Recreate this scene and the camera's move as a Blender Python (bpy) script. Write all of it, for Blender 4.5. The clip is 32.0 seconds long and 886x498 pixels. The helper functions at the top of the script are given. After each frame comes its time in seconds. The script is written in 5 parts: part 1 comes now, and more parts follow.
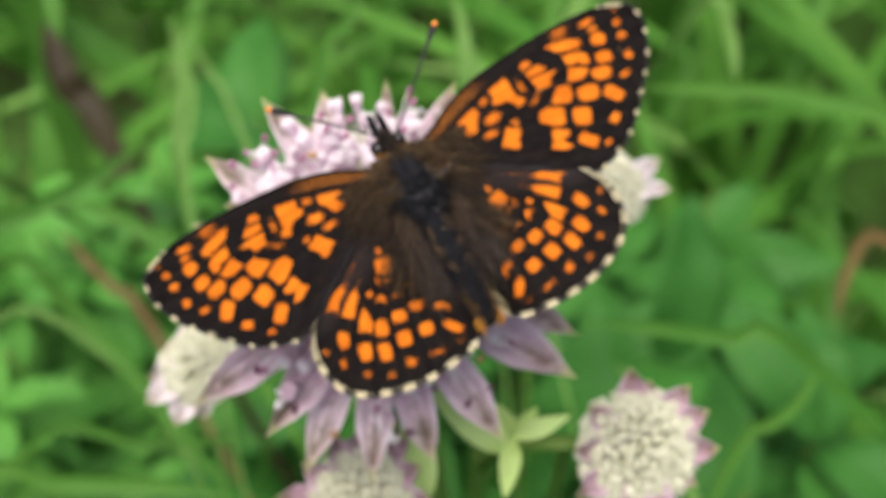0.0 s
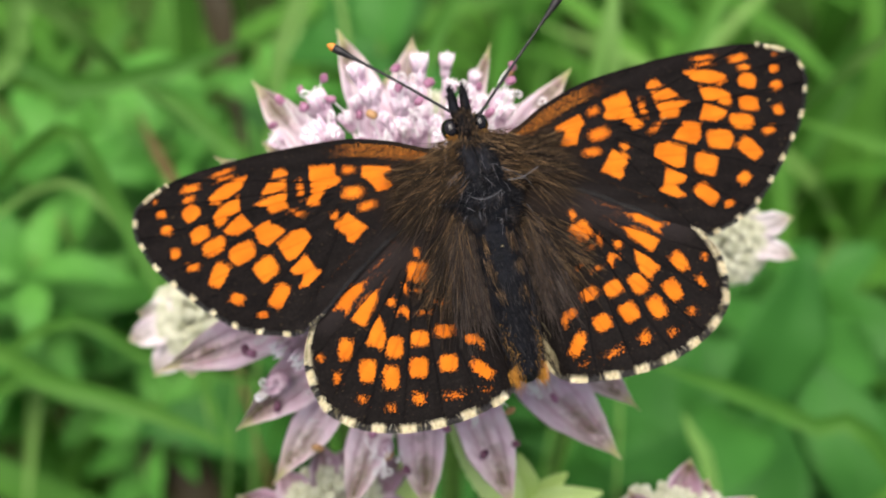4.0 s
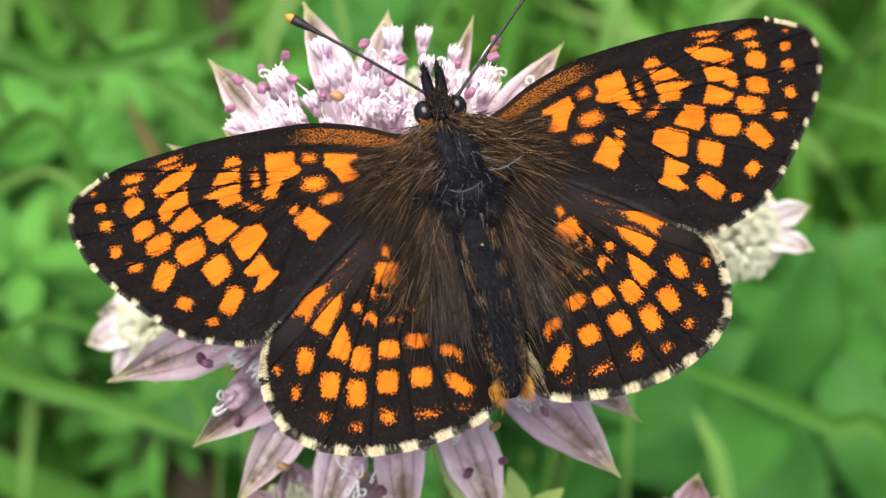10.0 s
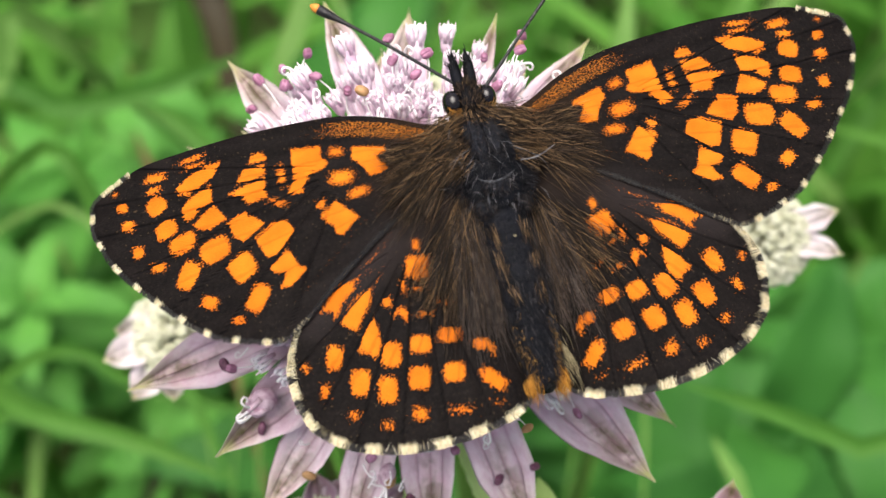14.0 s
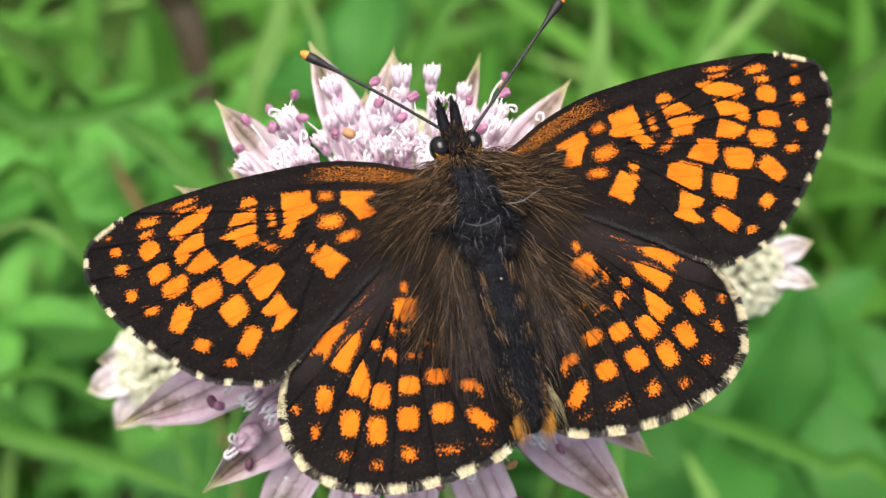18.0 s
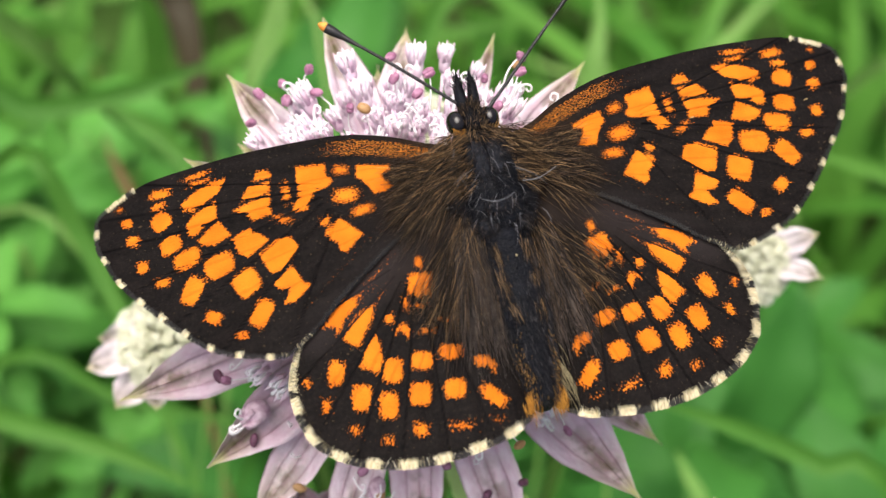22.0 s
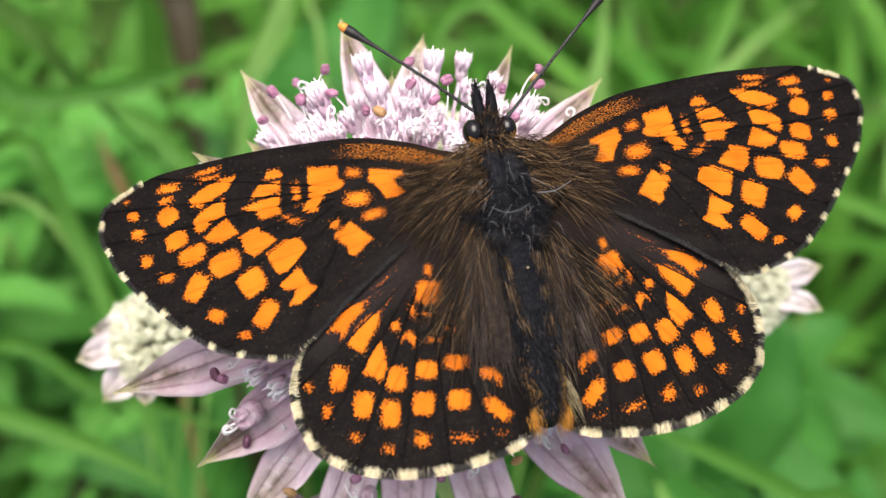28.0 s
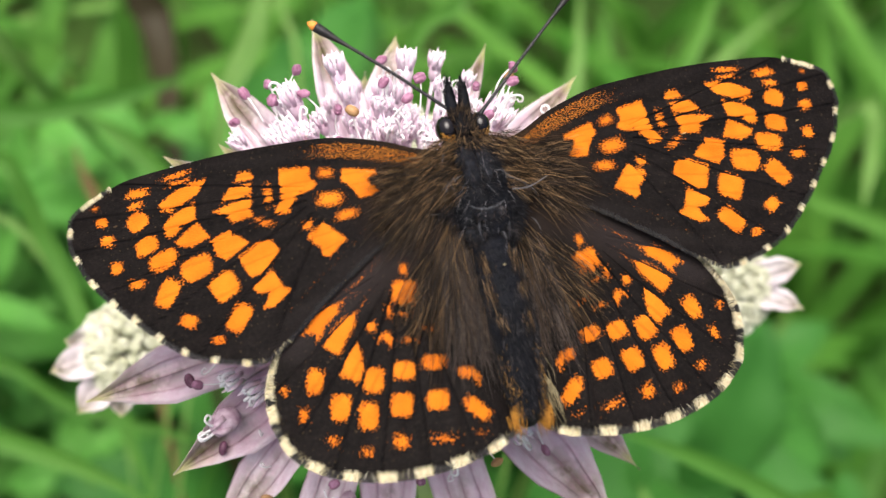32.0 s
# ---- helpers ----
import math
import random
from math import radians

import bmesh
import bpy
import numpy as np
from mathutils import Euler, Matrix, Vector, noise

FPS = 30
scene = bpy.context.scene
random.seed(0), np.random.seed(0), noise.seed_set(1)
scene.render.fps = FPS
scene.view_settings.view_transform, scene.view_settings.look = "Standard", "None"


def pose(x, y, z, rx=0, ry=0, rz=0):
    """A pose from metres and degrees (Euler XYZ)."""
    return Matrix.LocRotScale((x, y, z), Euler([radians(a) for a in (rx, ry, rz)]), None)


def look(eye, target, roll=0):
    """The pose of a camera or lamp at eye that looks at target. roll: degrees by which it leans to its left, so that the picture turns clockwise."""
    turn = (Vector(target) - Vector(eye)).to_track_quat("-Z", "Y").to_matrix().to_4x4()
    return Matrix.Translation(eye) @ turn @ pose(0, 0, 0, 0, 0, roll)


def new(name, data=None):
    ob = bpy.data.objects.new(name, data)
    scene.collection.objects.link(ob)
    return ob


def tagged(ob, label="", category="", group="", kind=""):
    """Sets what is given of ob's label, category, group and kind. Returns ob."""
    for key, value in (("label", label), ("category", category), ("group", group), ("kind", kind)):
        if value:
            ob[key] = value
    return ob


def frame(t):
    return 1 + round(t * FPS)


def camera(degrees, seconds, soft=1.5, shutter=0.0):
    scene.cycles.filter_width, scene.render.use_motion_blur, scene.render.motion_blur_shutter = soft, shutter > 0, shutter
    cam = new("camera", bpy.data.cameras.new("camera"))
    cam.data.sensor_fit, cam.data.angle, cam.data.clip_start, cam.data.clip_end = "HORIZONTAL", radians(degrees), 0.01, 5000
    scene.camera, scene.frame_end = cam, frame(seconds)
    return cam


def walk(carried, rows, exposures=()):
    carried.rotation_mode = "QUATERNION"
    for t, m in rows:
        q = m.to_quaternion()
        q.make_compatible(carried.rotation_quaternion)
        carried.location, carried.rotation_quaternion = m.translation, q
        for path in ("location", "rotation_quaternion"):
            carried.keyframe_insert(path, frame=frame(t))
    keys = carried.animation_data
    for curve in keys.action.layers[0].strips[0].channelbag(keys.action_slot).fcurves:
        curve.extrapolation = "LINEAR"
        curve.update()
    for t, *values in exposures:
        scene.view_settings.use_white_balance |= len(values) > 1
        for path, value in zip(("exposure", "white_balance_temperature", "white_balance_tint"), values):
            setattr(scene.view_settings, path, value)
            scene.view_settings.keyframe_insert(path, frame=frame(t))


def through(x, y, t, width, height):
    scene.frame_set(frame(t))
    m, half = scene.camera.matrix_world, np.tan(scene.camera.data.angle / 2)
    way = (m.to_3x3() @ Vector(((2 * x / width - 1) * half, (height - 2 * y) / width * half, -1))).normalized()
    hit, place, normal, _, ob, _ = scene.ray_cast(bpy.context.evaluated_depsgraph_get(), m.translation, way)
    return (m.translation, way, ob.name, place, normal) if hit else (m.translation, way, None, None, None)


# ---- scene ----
MM = 0.001
# The flower head stands 0.32 m above the ground, tipped towards the camera.
BASE = pose(0, 0, 0.32, 25)


def at(x, y, z, rx=0, ry=0, rz=0):
    """A pose in millimetres in the flower head's own space."""
    return BASE @ pose(x * MM, y * MM, z * MM, rx, ry, rz)


cam = camera(35, 32.0, soft=1.4)
PATH = [
    (0, at(-7.70, -5.03, 103.34, 3.56, -4.73, -15.21)),
    (0.5, at(-5.90, -1.54, 102.32, 1.93, -4.34, -12.14)),
    (1, at(-6.17, 1.62, 101.00, 1.13, -4.05, -8.79)),
    (1.5, at(-5.16, 0.84, 97.80, 1.49, -3.41, -6.21)),
    (2, at(-3.34, -0.18, 96.23, 1.23, -2.96, -2.21)),
    (2.5, at(-2.76, 0.69, 93.04, 1.02, -2.09, -1.69)),
    (3, at(-3.17, 2.35, 90.65, 0.82, -1.83, -0.46)),
    (3.5, at(-3.37, -0.26, 86.87, 0.92, -1.64, -0.32)),
    (5.5, at(-0.77, 0.14, 80.43, 0.39, -0.05, 0.43)),
    (6, at(-0.75, -0.43, 79.93, 0.41, -0.11, 0.52)),
    (6.5, at(-0.66, -0.23, 78.47, 0.67, -0.43, 0.47)),
    (7, at(0.91, -0.20, 77.23, 0.79, 0.15, 0.22)),
    (7.5, at(-0.02, 0.91, 75.59, 0.92, 0.19, 0.15)),
    (8, at(0.29, 0.05, 75.71, 0.81, 0.26, 0.29)),
    (8.5, at(-0.17, -0.40, 75.36, 0.72, 0.04, 0.19)),
    (9, at(-0.56, -0.30, 75.37, 0.23, -0.43, 0.01)),
    (9.5, at(-0.13, 0.02, 74.75, 0.12, -0.27, -0.28)),
    (10, at(-0.69, -0.32, 74.89, 0.15, -0.62, -0.51)),
    (10.5, at(-0.61, -0.98, 75.50, 0.34, -0.57, -0.69)),
    (11, at(-0.29, -0.84, 74.92, 0.56, -0.55, -0.76)),
    (11.5, at(-0.17, -0.97, 74.90, 0.88, -0.72, -0.79)),
    (12, at(-0.57, -0.89, 75.23, 1.02, -0.68, -0.87)),
    (12.5, at(-1.14, -0.59, 75.19, 1.23, -0.54, -0.98)),
    (13, at(-1.95, -0.97, 76.07, 1.39, -0.91, -1.14)),
    (13.5, at(-3.02, -1.68, 75.35, 1.85, -0.99, -1.20)),
    (14, at(-2.13, -3.03, 73.14, 2.21, -0.55, -1.32)),
    (14.5, at(-0.85, -2.14, 73.58, 2.07, -0.80, -1.54)),
    (16.5, at(-1.92, -2.35, 74.39, 2.49, -1.70, -1.65)),
    (17, at(-2.01, -2.21, 73.75, 2.34, -1.84, -1.66)),
    (17.5, at(-2.98, -1.94, 74.50, 2.36, -1.86, -1.48)),
    (18, at(-2.99, -1.13, 74.42, 2.34, -1.82, -1.37)),
    (18.5, at(-2.76, -1.08, 73.27, 2.30, -1.91, -1.19)),
    (19, at(-2.40, -1.51, 72.62, 1.95, -1.83, -1.36)),
    (19.5, at(-2.85, -1.60, 72.90, 1.84, -2.15, -1.27)),
    (20, at(-3.79, -2.70, 73.74, 2.10, -2.40, -1.55)),
    (20.5, at(-3.62, -3.12, 73.99, 2.22, -2.22, -1.49)),
    (21, at(-3.40, -2.82, 74.21, 2.36, -2.38, -1.60)),
    (21.5, at(-3.58, -2.92, 74.56, 2.52, -2.67, -1.58)),
    (22, at(-4.50, -2.55, 73.97, 2.51, -2.55, -0.17)),
    (22.5, at(-3.88, -2.73, 73.82, 2.09, -2.71, 3.42)),
    (23, at(-3.05, -2.28, 73.61, 1.60, -3.15, 4.71)),
    (23.5, at(-2.55, -1.57, 73.23, 1.15, -3.31, 5.24)),
    (24, at(-3.46, -2.54, 74.19, 1.29, -4.04, 5.21)),
    (24.5, at(-4.28, -2.32, 73.91, 1.67, -3.84, 5.11)),
    (25, at(-5.61, -3.22, 73.57, 1.79, -3.96, 4.68)),
    (25.5, at(-5.35, -4.34, 74.00, 2.30, -3.66, 4.47)),
    (27.5, at(-4.30, -2.83, 73.09, 2.68, -3.55, 3.30)),
    (28, at(-5.90, -2.92, 73.07, 3.00, -3.52, 3.09)),
    (28.5, at(-6.14, -3.49, 73.61, 2.99, -3.77, 2.96)),
    (29, at(-6.01, -3.75, 73.53, 3.20, -3.75, 2.75)),
    (29.5, at(-6.24, -4.34, 73.52, 3.20, -3.59, 2.57)),
    (30, at(-6.18, -4.73, 74.08, 3.45, -3.59, 2.68)),
    (30.5, at(-5.47, -4.16, 74.91, 3.34, -3.88, 2.50)),
    (31, at(-5.16, -4.68, 73.57, 3.56, -3.93, 2.27)),
    (31.5, at(-4.12, -3.90, 72.93, 3.43, -3.98, 1.96)),
    (32, at(-5.50, -3.70, 72.19, 3.73, -4.21, 2.08)),
]
walk(cam, PATH, [(0, 0.48), (2, 0.46), (3.5, 0.5), (5.5, 0.67), (8, 0.71), (32, 0.73)])
# the lens is wide open at close range: the meadow melts away behind the flower
cam.data.dof.use_dof = True
cam.data.dof.focus_distance = 0.0704
cam.data.dof.aperture_fstop = 49

# ---- light ----
world = bpy.data.worlds.new("sky")
scene.world = world
world.use_nodes = True
wn = world.node_tree.nodes
sky = wn.new("ShaderNodeTexSky")
sky.sky_type = "NISHITA"
sky.sun_disc = False
sky.sun_elevation = radians(80)
sky.sun_rotation = radians(-45)
sky.dust_density = 5.0
sky.air_density = 0.35
sky.ozone_density = 0.0
wn["Background"].inputs["Strength"].default_value = 0.15
world.node_tree.links.new(sky.outputs["Color"], wn["Background"].inputs["Color"])

sun = new("sun", bpy.data.lights.new("sun", "SUN"))
sun.data.energy = 2.3
sun.data.angle = radians(55)
sun.data.color = (1.0, 0.96, 0.9)
sun.matrix_world = look((-0.14, 0.06, 1.9), (0, 0, 0.32))
scene.view_settings.exposure = 0.7


# ---- materials ----
def nodes_of(name):
    m = bpy.data.materials.new(name)
    m.use_nodes = True
    nt = m.node_tree
    return m, nt, nt.nodes["Principled BSDF"]


def link(nt, a, b):
    nt.links.new(a, b)


def tex_noise(nt, scale, detail=3.0, rough=0.55, stretch=None):
    co = nt.nodes.new("ShaderNodeTexCoord")
    n = nt.nodes.new("ShaderNodeTexNoise")
    n.inputs["Scale"].default_value = scale
    n.inputs["Detail"].default_value = detail
    n.inputs["Roughness"].default_value = rough
    if stretch:
        mp = nt.nodes.new("ShaderNodeMapping")
        mp.inputs["Scale"].default_value = stretch
        link(nt, co.outputs["Object"], mp.inputs["Vector"])
        link(nt, mp.outputs["Vector"], n.inputs["Vector"])
    else:
        link(nt, co.outputs["Object"], n.inputs["Vector"])
    return n.outputs["Fac"]


def ramp(nt, fac, stops):
    r = nt.nodes.new("ShaderNodeValToRGB")
    while len(r.color_ramp.elements) < len(stops):
        r.color_ramp.elements.new(0.5)
    for e, (p, c) in zip(r.color_ramp.elements, stops):
        e.position, e.color = p, (*c, 1) if len(c) == 3 else c
    link(nt, fac, r.inputs["Fac"])
    return r.outputs["Color"]


def mixc(nt, fac, a, b):
    m = nt.nodes.new("ShaderNodeMix")
    m.data_type = "RGBA"
    for sock, val in ((m.inputs[0], fac), (m.inputs[6], a), (m.inputs[7], b)):
        if hasattr(val, "is_linked"):
            link(nt, val, sock)
        elif isinstance(val, tuple):
            sock.default_value = (*val, 1)
        else:
            sock.default_value = val
    return m.outputs[2]


def calc(nt, op, a, b=0.0, c=0.0):
    m = nt.nodes.new("ShaderNodeMath")
    m.operation = op
    for sock, val in zip(m.inputs, (a, b, c)):
        if hasattr(val, "is_linked"):
            link(nt, val, sock)
        else:
            sock.default_value = val
    return m.outputs[0]


def attr(nt, name):
    a = nt.nodes.new("ShaderNodeAttribute")
    a.attribute_name = name
    return a.outputs["Fac"]


def bump(nt, bsdf, height, strength, dist):
    b = nt.nodes.new("ShaderNodeBump")
    b.inputs["Strength"].default_value = strength
    b.inputs["Distance"].default_value = dist
    link(nt, height, b.inputs["Height"])
    link(nt, b.outputs["Normal"], bsdf.inputs["Normal"])


def plain(name, c1, c2, scale, rough=0.6, spec=0.3, strength=0.3, dist=0.0001, stretch=None):
    """Two colours mixed by noise, with a fine bump."""
    m, nt, b = nodes_of(name)
    f = tex_noise(nt, scale, 4, 0.6, stretch)
    link(nt, ramp(nt, f, [(0.3, c1), (0.7, c2)]), b.inputs["Base Color"])
    b.inputs["Roughness"].default_value = rough
    b.inputs["Specular IOR Level"].default_value = spec
    bump(nt, b, tex_noise(nt, scale * 5, 3), strength, dist)
    return m


def leafy(name, c1, c2, scale, through=0.35, rough=0.5, coarse=16.0):
    """Leaf tissue: two greens, veiled veins, light shining through."""
    m, nt, b = nodes_of(name)
    info = nt.nodes.new("ShaderNodeObjectInfo")
    isl = nt.nodes.new("ShaderNodeNewGeometry")
    v = calc(nt, "FRACT", calc(nt, "ADD", info.outputs["Random"], isl.outputs["Random Per Island"]))
    f = calc(nt, "ADD", calc(nt, "MULTIPLY", tex_noise(nt, scale, 4), 0.6), calc(nt, "ADD", 0.08, calc(nt, "MULTIPLY", v, 0.34)))
    f2 = ramp(nt, tex_noise(nt, coarse, 2), [(0.4, (0, 0, 0)), (0.65, (1, 1, 1))])
    col = ramp(nt, f, [(0.25, c1), (0.8, c2)])
    col = mixc(nt, calc(nt, "MULTIPLY", f2, 0.4), col, tuple(x * 0.6 for x in c1))
    link(nt, col, b.inputs["Base Color"])
    b.inputs["Roughness"].default_value = rough
    b.inputs["Specular IOR Level"].default_value = 0.18
    bump(nt, b, tex_noise(nt, scale * 4, 3), 0.3, 0.0002)
    tr = nt.nodes.new("ShaderNodeBsdfTranslucent")
    link(nt, col, tr.inputs["Color"])
    mx = nt.nodes.new("ShaderNodeMixShader")
    mx.inputs[0].default_value = through
    out = nt.nodes["Material Output"]
    link(nt, b.outputs["BSDF"], mx.inputs[1])
    link(nt, tr.outputs["BSDF"], mx.inputs[2])
    link(nt, mx.outputs[0], out.inputs["Surface"])
    return m


def wing_material():
    """Orange scales on black-brown ones; the border between them is ragged, scale by scale."""
    m, nt, b = nodes_of("wing_scales")
    spot, vein = attr(nt, "spot"), attr(nt, "vein")
    row = nt.nodes.new("ShaderNodeCombineXYZ")
    link(nt, attr(nt, "along"), row.inputs[0])
    link(nt, attr(nt, "across"), row.inputs[1])

    def streak(scale, detail, rough):
        q = nt.nodes.new("ShaderNodeTexNoise")
        q.inputs["Scale"].default_value = scale
        q.inputs["Detail"].default_value = detail
        q.inputs["Roughness"].default_value = rough
        link(nt, row.outputs[0], q.inputs["Vector"])
        return q.outputs["Fac"]

    scales = streak(15.0, 2, 0.5)
    rag = streak(3.4, 2, 0.6)
    wob = calc(nt, "ADD", calc(nt, "MULTIPLY", calc(nt, "SUBTRACT", scales, 0.5), 5.2), calc(nt, "MULTIPLY", calc(nt, "SUBTRACT", rag, 0.5), 1.0))
    mask = calc(nt, "SUBTRACT", calc(nt, "ADD", spot, wob), 0.36)
    mask = calc(nt, "SUBTRACT", mask, calc(nt, "MULTIPLY", vein, 2.2))
    mr = nt.nodes.new("ShaderNodeMapRange")
    mr.inputs["From Min"].default_value, mr.inputs["From Max"].default_value = -0.28, 0.3
    link(nt, mask, mr.inputs["Value"])
    tone = tex_noise(nt, 420, 3)
    orange = ramp(nt, tone, [(0.3, (0.60, 0.145, 0.008)), (0.7, (0.79, 0.225, 0.014))])
    orange = mixc(nt, calc(nt, "MULTIPLY", scales, 0.45), orange, (0.36, 0.075, 0.005))
    orange = mixc(nt, calc(nt, "MULTIPLY", attr(nt, "costa"), 0.9), orange, (0.34, 0.122, 0.015))
    # shading of the folds between veins, painted as darker orange lines
    fold_shade = ramp(nt, calc(nt, "COSINE", calc(nt, "MULTIPLY", calc(nt, "ADD", attr(nt, "across"), calc(nt, "MULTIPLY", rag, 0.25)), 6.6)), [(0.0, (0, 0, 0)), (0.8, (0, 0, 0)), (1.0, (1, 1, 1))])
    orange = mixc(nt, calc(nt, "MULTIPLY", fold_shade, 0.4), orange, (0.42, 0.085, 0.005))
    dark = ramp(nt, tex_noise(nt, 5000, 3), [(0.3, (0.0028, 0.0023, 0.0023)), (0.62, (0.0078, 0.0061, 0.0056)), (0.85, (0.019, 0.0145, 0.013))])
    # sheen along the folds, painted as lighter brown streaks
    sheen_streak = ramp(nt, streak(1.3, 4, 0.7), [(0.4, (0, 0, 0)), (0.75, (1, 1, 1))])
    dark = mixc(nt, calc(nt, "MULTIPLY", sheen_streak, 0.3), dark, (0.02, 0.015, 0.0134))
    dust = ramp(nt, tex_noise(nt, 7000, 0), [(0.77, (0, 0, 0)), (0.83, (1, 1, 1))])
    dark = mixc(nt, calc(nt, "MULTIPLY", dust, 0.2), dark, (0.22, 0.15, 0.08))
    dark = mixc(nt, calc(nt, "MULTIPLY", vein, 0.85), dark, (0.0015, 0.0013, 0.0013))
    silk = calc(nt, "MULTIPLY", attr(nt, "silk"), calc(nt, "ADD", 0.55, calc(nt, "MULTIPLY", rag, 0.6)))
    dark = mixc(nt, silk, dark, (0.023, 0.0185, 0.018))
    brown = calc(nt, "MULTIPLY", attr(nt, "base"), 0.75)
    dark = mixc(nt, brown, dark, (0.034, 0.0185, 0.008))
    link(nt, mixc(nt, mr.outputs["Result"], dark, orange), b.inputs["Base Color"])
    b.inputs["Roughness"].default_value = 0.6
    b.inputs["Specular IOR Level"].default_value = 0.05
    b.inputs["Sheen Weight"].default_value = 0.0
    bump(nt, b, calc(nt, "ADD", scales, calc(nt, "MULTIPLY", vein, 2.2)), 0.55, 0.00006)
    return m


def hair_material():
    m, nt, b = nodes_of("hair")
    tint = attr(nt, "tint")
    isl = nt.nodes.new("ShaderNodeNewGeometry")
    warm = ramp(nt, isl.outputs["Random Per Island"], [(0.0, (0.004, 0.003, 0.0025)), (0.4, (0.02, 0.0125, 0.0065)), (0.7, (0.125, 0.072, 0.028)), (1.0, (0.42, 0.27, 0.125))])
    cold = ramp(nt, isl.outputs["Random Per Island"], [(0.0, (0.002, 0.002, 0.003)), (0.5, (0.007, 0.0068, 0.0085)), (0.85, (0.018, 0.0175, 0.021)), (1.0, (0.09, 0.085, 0.088))])
    # some locks are mixed towards black, lock by lock
    col = mixc(nt, calc(nt, "MULTIPLY", attr(nt, "lock_dark"), 0.85), mixc(nt, tint, cold, warm), (0.003, 0.0025, 0.0025))
    link(nt, col, b.inputs["Base Color"])
    b.inputs["Roughness"].default_value = 0.5
    b.inputs["Specular IOR Level"].default_value = 0.15
    return m


def fringe_material():
    m, nt, b = nodes_of("fringe")
    isl = nt.nodes.new("ShaderNodeNewGeometry")
    pale = ramp(nt, isl.outputs["Random Per Island"], [(0.0, (0.4, 0.33, 0.16)), (0.6, (0.74, 0.66, 0.42)), (1.0, (0.87, 0.83, 0.65))])
    dark = ramp(nt, isl.outputs["Random Per Island"], [(0.0, (0.003, 0.0026, 0.0025)), (0.8, (0.007, 0.006, 0.0055)), (1.0, (0.02, 0.016, 0.014))])
    link(nt, mixc(nt, attr(nt, "tint"), dark, pale), b.inputs["Base Color"])
    b.inputs["Roughness"].default_value = 0.6
    return m


def bract_material(name, c_in, c_out, c_vein, c_tip):
    """Papery bract: veins along it, a greenish point, pale streaks."""
    m, nt, b = nodes_of(name)
    ln, ac = attr(nt, "along"), attr(nt, "across")
    info = nt.nodes.new("ShaderNodeObjectInfo")
    n1 = tex_noise(nt, 260, 4)
    fine = tex_noise(nt, 1500, 3)
    col = ramp(nt, calc(nt, "ADD", calc(nt, "MULTIPLY", n1, 0.7), calc(nt, "MULTIPLY", info.outputs["Random"], 0.3)), [(0.3, c_in), (0.75, c_out)])
    wave = calc(nt, "COSINE", calc(nt, "MULTIPLY", calc(nt, "ADD", ac, calc(nt, "MULTIPLY", fine, 0.08)), 12.6))
    vein = calc(nt, "POWER", calc(nt, "MAXIMUM", wave, 0.0), 7.0)
    col = mixc(nt, calc(nt, "MULTIPLY", vein, 0.6), col, c_vein)
    nw = calc(nt, "ADD", ln, calc(nt, "MULTIPLY", calc(nt, "SUBTRACT", n1, 0.5), 0.35))
    tip = nt.nodes.new("ShaderNodeMapRange")
    tip.inputs["From Min"].default_value, tip.inputs["From Max"].default_value = 0.72, 1.0
    link(nt, nw, tip.inputs["Value"])
    col = mixc(nt, tip.outputs["Result"], col, c_tip)
    mid = calc(nt, "SUBTRACT", 1.0, calc(nt, "MULTIPLY", calc(nt, "ABSOLUTE", ac), 1.7))
    pat = nt.nodes.new("ShaderNodeMapRange")
    pat.inputs["From Min"].default_value, pat.inputs["From Max"].default_value = 0.5, 0.85
    link(nt, nw, pat.inputs["Value"])
    col = mixc(nt, calc(nt, "MULTIPLY", calc(nt, "MAXIMUM", mid, 0.0), calc(nt, "MULTIPLY", pat.outputs["Result"], 0.5)), col, (0.24, 0.2, 0.1))
    pale = ramp(nt, tex_noise(nt, 700, 3), [(0.5, (0, 0, 0)), (0.62, (1, 1, 1))])
    col = mixc(nt, calc(nt, "MULTIPLY", pale, 0.35), col, (0.86, 0.79, 0.82))
    wash = ramp(nt, tex_noise(nt, 190, 3), [(0.48, (0, 0, 0)), (0.6, (1, 1, 1))])
    col = mixc(nt, calc(nt, "MULTIPLY", wash, 0.42), col, c_vein)
    blot = ramp(nt, tex_noise(nt, 420, 2), [(0.66, (0, 0, 0)), (0.74, (1, 1, 1))])
    col = mixc(nt, calc(nt, "MULTIPLY", blot, calc(nt, "MULTIPLY", ln, 0.5)), col, (0.22, 0.13, 0.07))
    moss = ramp(nt, tex_noise(nt, 900, 3), [(0.42, (0, 0, 0)), (0.56, (1, 1, 1))])
    far = calc(nt, "MULTIPLY", pat.outputs["Result"], calc(nt, "MAXIMUM", calc(nt, "SUBTRACT", 1.0, calc(nt, "MULTIPLY", calc(nt, "ABSOLUTE", ac), 1.15)), 0.0))
    col = mixc(nt, calc(nt, "MULTIPLY", moss, calc(nt, "MULTIPLY", far, 0.95)), col, (0.1, 0.085, 0.024))
    point = nt.nodes.new("ShaderNodeMapRange")
    point.inputs["From Min"].default_value, point.inputs["From Max"].default_value = 0.9, 0.96
    link(nt, ln, point.inputs["Value"])
    col = mixc(nt, point.outputs["Result"], col, (0.55, 0.56, 0.24))
    rim = nt.nodes.new("ShaderNodeMapRange")
